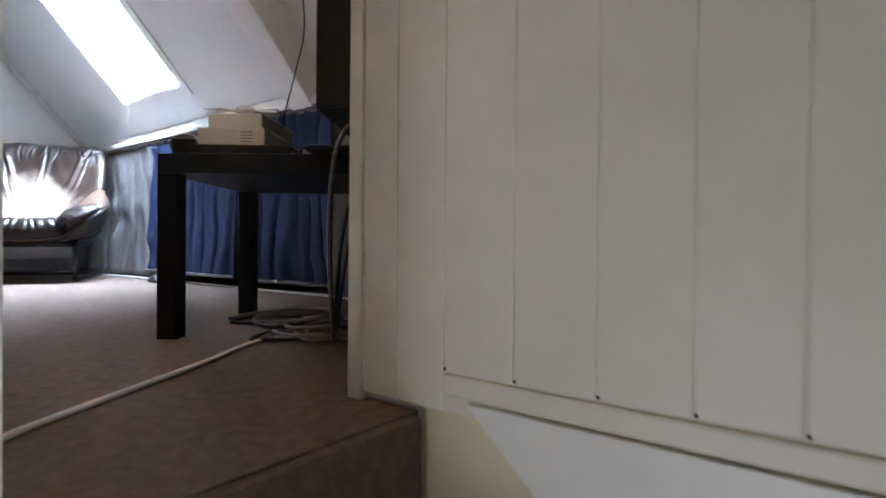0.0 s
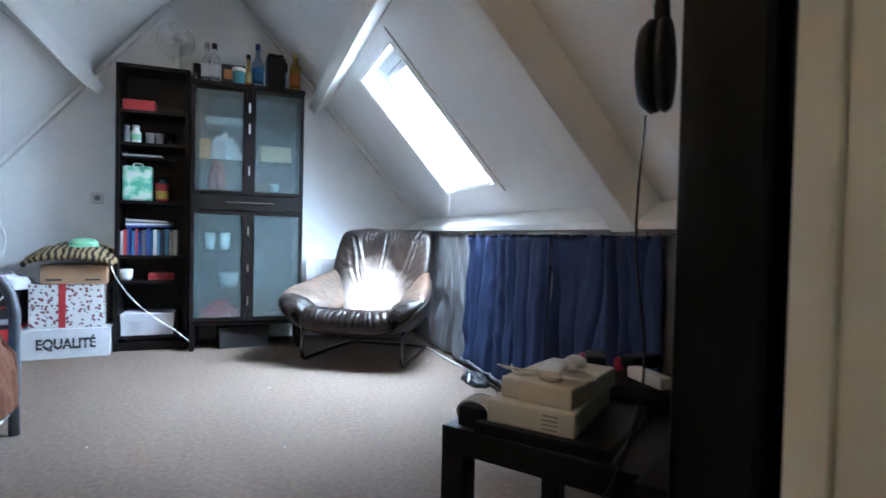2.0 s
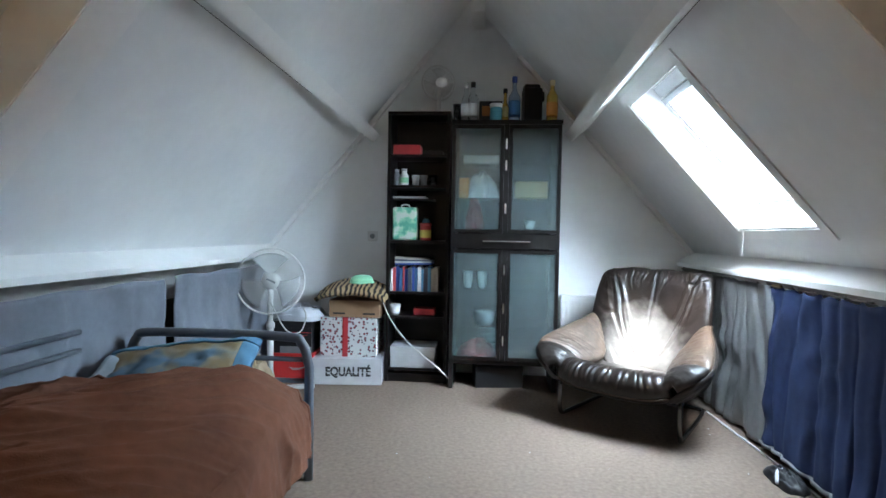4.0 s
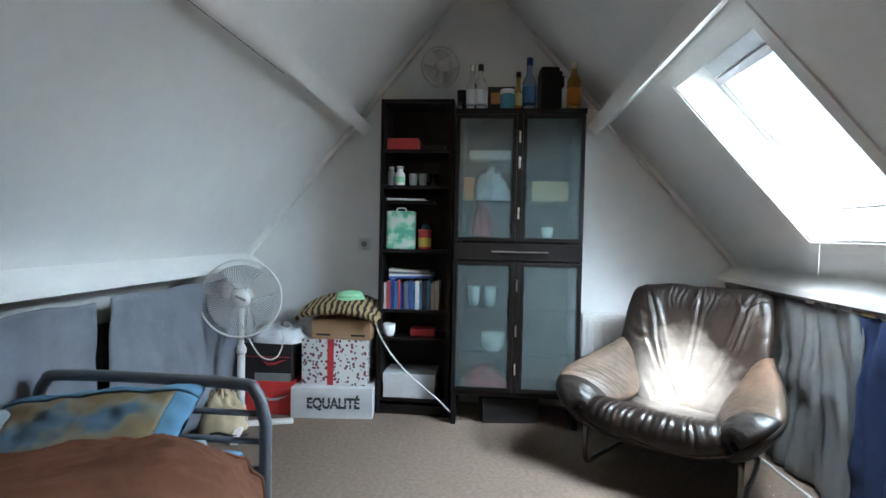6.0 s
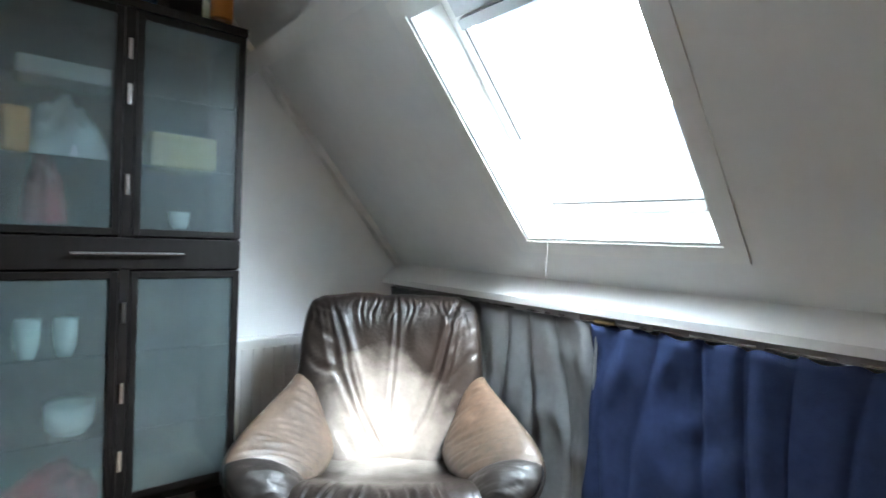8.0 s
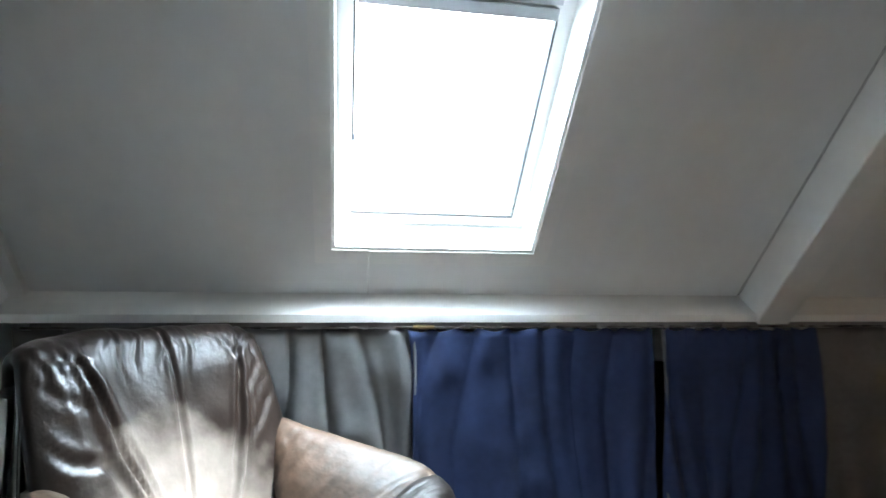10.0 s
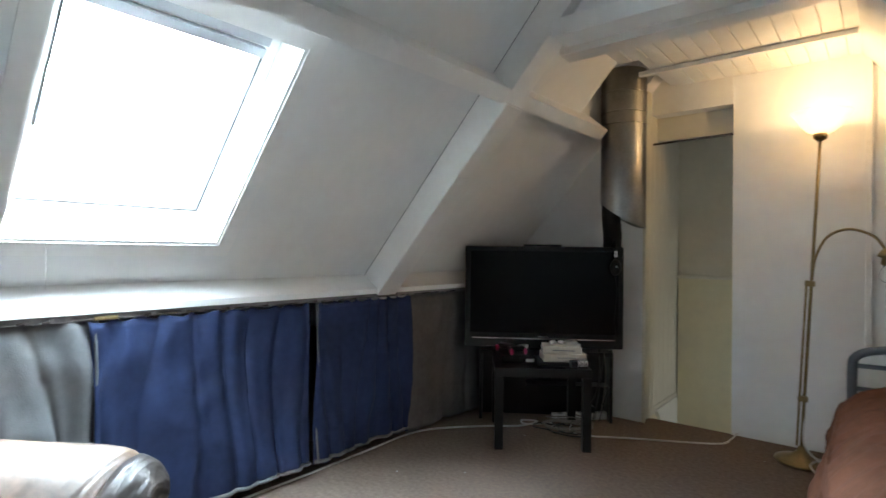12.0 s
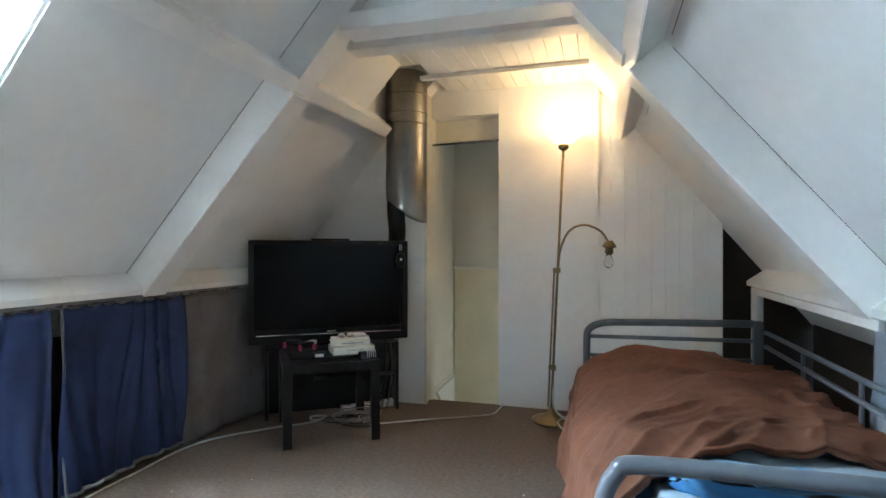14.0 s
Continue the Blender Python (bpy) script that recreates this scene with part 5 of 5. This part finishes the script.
for u0, u1, v0, v1 in ((0, 1, 0, 0.13), (0, 1, 0.87, 1), (0, 0.09, 0.13, 0.87), (0.91, 1, 0.13, 0.87)):
    part("border", sheet(lambda u, v: pillow_f(u0 + (u1 - u0) * u, v0 + (v1 - v0) * v), 24, 20, 0.008), BORDER, t, "faded blue border", smooth=True)
part("back_cover", sheet(lambda u, v: (pillow_f(u, v)[0], pillow_f(u, v)[1], -0.6 * pillow_f(u, v)[2] - 0.004), 30, 22), BRIGHTBLUE, t, "bright blue back", smooth=True)


def sheet_f(u, v):
    return (-0.62 + 0.70 * u, 1.80 + 0.48 * v, 0.48 + 0.02 * wob(u * 5, v * 5, 6) + 0.03 * math.exp(-((v - 0.1) / 0.12) ** 2) + 0.085 * math.exp(-((v - 0.82) / 0.2) ** 2) * max(0.0, 1 - 1.5 * u) - (0.05 if u > 0.93 else 0))


t = thing("bed_sheet", Matrix(), "crumpled pale blue sheet at the pillow end", "bedding")
part("cloth", sheet(sheet_f, 40, 24, 0.02), SHEETBLUE, t, smooth=True)
# ---- radiator, socket, window cord ----
rad = thing("radiator", pose(1.52, 4.25, 0.10), "white ribbed panel radiator on the wall", "radiator")
part("panel", nb(0, 0.85, 0, 0.06, 0, 0.55, 0.008), TRIM, rad)
for i in range(16):
    part("rib", nb(0.03 + i * 0.05, 0.055 + i * 0.05, -0.008, 0.0, 0.04, 0.51, 0.003), TRIM, rad)
for x in (0.08, 0.75):
    part("bracket", nb(x, x + 0.03, 0.06, 0.08, -0.1, 0.4), TRIM, rad)
so = thing("wall_socket", pose(0.03, FAR_Y, 1.073), "white wall socket on the plaster", "socket")
part("plate", nb(-0.04, 0.04, -0.012, 0.0, -0.04, 0.04, 0.003), WHITEPL, so)
part("recess", turned([(0.02, 0), (0.02, 0.002)], 16, pose(0, -0.012, 0, 90)), GREYPL, so)
co = thing("window_cord", Matrix(), "thin white cord hanging from the roof window", "cord")
part("cord", bar((2.325, 3.11, 1.20), (2.322, 3.11, 0.99), 0.0007, 6), CABLE_W, co)
do = thing("door_rod", Matrix(), "thin black rod across the stair opening", "rod")
part("rod", bar((0.888, -0.15, 1.905), (1.390, -0.15, 1.895), 0.008, 8), DARKTUBE, do)
structure("trim_door_head", nb(0.90, 1.389, -0.30, -0.235, 1.93, 2.09), CREAM, "cream painted board over the stair opening", "trim")

# ---- on and round the side table ----


def on_table(x, y, z=0.471, rz=0.0):
    return pose(1.463, 0.745, 0, 0, 0, 35.6) @ pose(x, y, z, 0, 0, rz)


t = thing("flat_console", on_table(-0.015, -0.31, 0.471, 3), "flat black device with a pale edge lying on the table", "device")
part("body", nb(0, 0.30, 0, 0.26, 0, 0.022, 0.004), PLASTIC_BLACK, t)
part("edge_strip", nb(0.0, 0.30, -0.002, 0.0, 0.002, 0.008), GREYPL, t)
t = thing("white_console", on_table(-0.005, -0.24, 0.4935, 3), "beige white game console lying flat with vents", "console")
part("body", nb(0, 0.25, 0, 0.17, 0, 0.045, 0.005), BEIGEPL, t)
for i in range(4):
    part("vent", nb(-0.001, 0.002, 0.03, 0.06, 0.008 + i * 0.008, 0.011 + i * 0.008), GREYPL, t)
part("slot", nb(0.06, 0.17, 0.1695, 0.171, 0.022, 0.026), GREYPL, t, "dark disc slot")
t = thing("white_console", on_table(0.005, -0.23, 0.5387, -3), "slimmer beige white game console on another", "console")
part("body", nb(0, 0.225, 0, 0.145, 0, 0.04, 0.005), BEIGEPL, t)
part("slot", nb(0.04, 0.17, 0.1445, 0.146, 0.014, 0.02), GREYPL, t, "dark slot")
t = thing("white_adapter", on_table(0.03, -0.20, 0.579, 12), "white power adapter on top of the consoles", "adapter")
part("body", nb(0, 0.085, 0, 0.045, 0, 0.022, 0.008), WHITEPL, t)
for k in range(4):
    pts = [(0.03 + 0.10 * wob(k * 2.1, q * 0.9, 2), -0.06 + 0.045 * q + 0.03 * wob(k, q * 1.1, 8), 0.004 + 0.003 * k + 0.006 * abs(wob(q + 0.3, k * 1.7, 4.4))) for q in range(5)]
    part("wire", tube(bmesh.new(), curve_points([(0.0, 0.02, 0.01)] + pts, 6), 0.0018, 6), CABLE_W, t, "thin white wire", True)
t = thing("earphones", on_table(0.12, -0.175, 0.579), "white earphones with a wrapped wire", "earphones")
for x in (0.0, 0.05):
    part("pad", turned([(0.013, 0), (0.023, 0.006), (0.022, 0.018), (0.010, 0.025)], 14, pose(x, 0, 0.0)), WHITEPL, t, smooth=True)
part("wire", tube(bmesh.new(), curve_points([(0, 0.0, 0.02), (-0.06, 0.05, -0.02), (0.0, 0.09, -0.06), (0.1, 0.07, -0.05), (0.12, -0.02, -0.01)], 6), 0.003, 5), CABLE_W, t, smooth=True)
t = thing("black_adapter", on_table(0.03, -0.03, 0.471, 4), "black power adapter with a coiled cable", "adapter")
part("body", nb(-0.04, 0.06, -0.03, 0.03, 0, 0.04, 0.006), PLASTIC_BLACK, t)
bm = bmesh.new()
for i in range(5):
    tube(bm, [(0.012 * i - 0.03, 0.036 * math.cos(k * math.tau / 16), 0.026 + 0.026 * math.sin(k * math.tau / 16)) for k in range(16)], 0.003, 5, True)
part("coil", bm, CABLE_W, t, "pale coiled cable", smooth=True)
t = thing("black_device", on_table(0.39, -0.21, 0.471, 6), "glossy black game device with a pale panel on the table", "device")
part("body", nb(-0.105, 0.105, -0.12, 0.12, 0, 0.052, 0.018), PLASTIC_BLACK, t)
part("top_panel", nb(-0.09, -0.04, 0.121, 0.1225, 0.012, 0.03), WHITEPL, t, "pale front panel")
for x, y, rz, gl in ((0.39, -0.145, 20, PINK), (0.45, -0.24, -30, PINK)):
    t = thing("game_controller", on_table(x, y, 0.524, rz), "black game controller with pink grips", "controller", "game controllers")
    part("body", nb(-0.05, 0.05, -0.025, 0.025, 0.012, 0.045, 0.012), PLASTIC_BLACK, t)
    for s in (-1, 1):
        part("grip", turned([(0.008, 0), (0.012, 0.008), (0.011, 0.028), (0.004, 0.035)], 12, pose(s * 0.045, 0.03, 0.0)), gl, t, "pink grip", True)
t = thing("white_remote", on_table(0.355, -0.28, 0.524, 50), "small white game remote lying on the table", "remote")
part("body", nb(-0.06, 0.06, -0.018, 0.018, 0, 0.028, 0.008), WHITEPL, t)
t = thing("headset", pose(1.510, 0.227, 0.0, 0, 0, 34), "black headset hanging over the television's corner", "headset")
part("band", tube(bmesh.new(), curve_points([(0.0, 0.024, 1.06), (0.0, 0.022, 1.17), (0.0, -0.03, 1.215), (0.0, -0.09, 1.17), (0.0, -0.1, 1.06)], 6), 0.009, 8), PLASTIC_BLACK, t, smooth=True)
part("band_pad", tube(bmesh.new(), curve_points([(0.0, 0.012, 1.172), (0.0, -0.03, 1.203), (0.0, -0.075, 1.172)], 6), 0.012, 8), PLASTIC_BLACK, t, smooth=True)
for y, rx in ((0.014, -90), (-0.10, 90)):
    m = pose(0, y, 1.045, rx) @ Matrix.Diagonal((0.95, 1.5, 1, 1))
    cup = part("ear_cup", turned([(0.022, 0.010), (0.035, 0.014), (0.036, 0.022), (0.030, 0.032), (0.014, 0.036)], 22, m), PLASTIC_BLACK, t, smooth=True)
    part("cushion", turned([(0.016, 0), (0.034, 0.001), (0.036, 0.006), (0.034, 0.011), (0.016, 0.012)], 22, m), BLACKCARD, cup, "soft black ear cushion", True)
part("mark", turned([(0.008, 0), (0.008, 0.002)], 12, pose(0, 0.051, 1.05, -90)), CHROME, t, "small silver mark")
part("slider", nb(-0.010, 0.010, 0.030, 0.034, 1.11, 1.15, 0.002), CHROME, t, "bright metal slider")
part("wire", tube(bmesh.new(), curve_points([(0.0, 0.04, 0.99), (-0.006, 0.045, 0.85), (0.008, 0.035, 0.70), (0.0, 0.05, 0.60), (0.05, 0.10, 0.49)], 6), 0.0015, 6), PLASTIC_BLACK, t, smooth=True)

# ---- cables, extension block ----


def cable(name, pts, r, material, label, n=6):
    t = thing(name, Matrix(), label, "cable")
    part("wire", tube(bmesh.new(), curve_points(pts, n), r, 6), material, t, smooth=True)


ex = thing("extension_block", pose(1.615, 0.07, 0, 0, 0, 46), "white extension socket block on the carpet", "socket")
part("body", nb(0, 0.39, -0.03, 0.03, 0, 0.045, 0.008), WHITEPL, ex)
for i in range(5):
    part("outlet", turned([(0.018, 0.0), (0.018, 0.0015)], 14, pose(0.05 + i * 0.072, 0, 0.045)), GREYPL, ex)
part("plug", nb(0.10, 0.16, -0.03, 0.03, 0.047, 0.09, 0.008), PLASTIC_BLACK, ex, "black plug")
c = 0.006
cable("floor_cable", [(1.75, 0.33, c), (1.68, 0.50, c), (1.56, 0.51, c), (1.35, 0.385, c), (1.143, 0.271, c), (0.981, 0.178, c), (0.885, 0.10, c), (0.865, -0.02, c), (0.85, -0.11, 0.02)], 0.005, CABLE_W, "pale cable lying across the carpet to the wall")
cable("floor_cable", [(1.85, 0.42, c), (1.97, 0.56, c), (2.02, 0.52, 0.012), (1.93, 0.48, 0.012), (1.98, 0.62, c), (2.15, 0.78, c), (2.40, 1.12, c), (2.40, 1.6, c), (2.385, 2.1, c), (2.39, 2.7, c), (2.37, 3.2, c), (2.36, 3.6, c)], 0.006, CABLE_W, "long white cable along the foot of the curtains")
cable("lamp_cord", [(0.36, 0.02, c), (0.40, 0.10, 0.03), (0.44, 0.26, 0.035), (0.37, 0.34, c), (0.30, 0.28, c), (0.36, 0.20, 0.02), (0.47, 0.17, 0.10), (0.478, 0.14, 0.25)], 0.006, CABLE_W, "white cord looped over the lamp foot")
for k in range(9):
    pts = []
    cx, cy = 1.70 + 0.11 * wob(k * 1.37 + 0.4, 2.2), 0.46 + 0.22 * wob(k * 1.37 + 0.4, 7.7)
    for q in range(9):
        a = q * 0.9 + k
        rr = 0.105 + 0.10 * wob(k * 1.3 + 0.3, q * 0.8 + 0.2, 3.4)
        pts.append((cx + 1.2 * rr * math.cos(a), cy + 0.8 * rr * math.sin(a), 0.008 + 0.006 * k + 0.01 * abs(wob(q, k, 1))))
    cable("tangled_cable", pts, 0.0045, (CABLE_B, CABLE_G, CABLE_G)[k % 3], "tangled thin cable on the carpet under the table", 5)
for k, (x, y) in enumerate(((1.60, 0.20), (1.57, 0.17), (1.64, 0.23))):
    cable("hanging_cable", [(x, y - 0.06, 0.95), (x + 0.01, y - 0.08, 0.6), (x - 0.02 * k, y + 0.02, 0.3), (x + 0.02, y + 0.1, 0.03)], 0.004, CABLE_B, "thin black cable hanging behind the television")
for k, (x, y) in enumerate(((1.575, 0.23), (1.60, 0.25))):
    cable("hanging_cable", [(x + 0.05, y - 0.12, 0.52), (x, y, 0.49), (x - 0.02, y + 0.02, 0.3), (x + 0.01, y + 0.04, 0.03)], 0.0025, (CABLE_G, CABLE_B)[k], "cable hanging from the table to the carpet")

# ---- crumbs and lint on the carpet, dark cloth by the curtains ----
bm = bmesh.new()
rnd = random.Random(11)
for i in range(22):
    x, y = rnd.uniform(0.35, 2.25), rnd.uniform(0.2, 3.3)
    r = rnd.uniform(0.0008, 0.0028)
    box(bm, x - r, x + r * rnd.uniform(0.5, 2), y - r, y + r, 0.0005, 0.0035)
tagged(part("crumbs", bm, PAPER), "pale crumbs and lint scattered on the carpet", "litter", kind="stuff")
t = thing("dark_cloth", pose(2.33, 2.62, 0), "small crumpled dark cloth on the carpet by the curtain", "cloth")
part("cloth", heap(0.07, 0.14, 0.05, 5.0), BLACKCARD, t, smooth=True)
part("pale_strip", tube(bmesh.new(), curve_points([(-0.07, -0.05, 0.02), (-0.03, 0.02, 0.045), (0.02, 0.06, 0.035)], 5), 0.008, 6), PAPER, t, smooth=True)
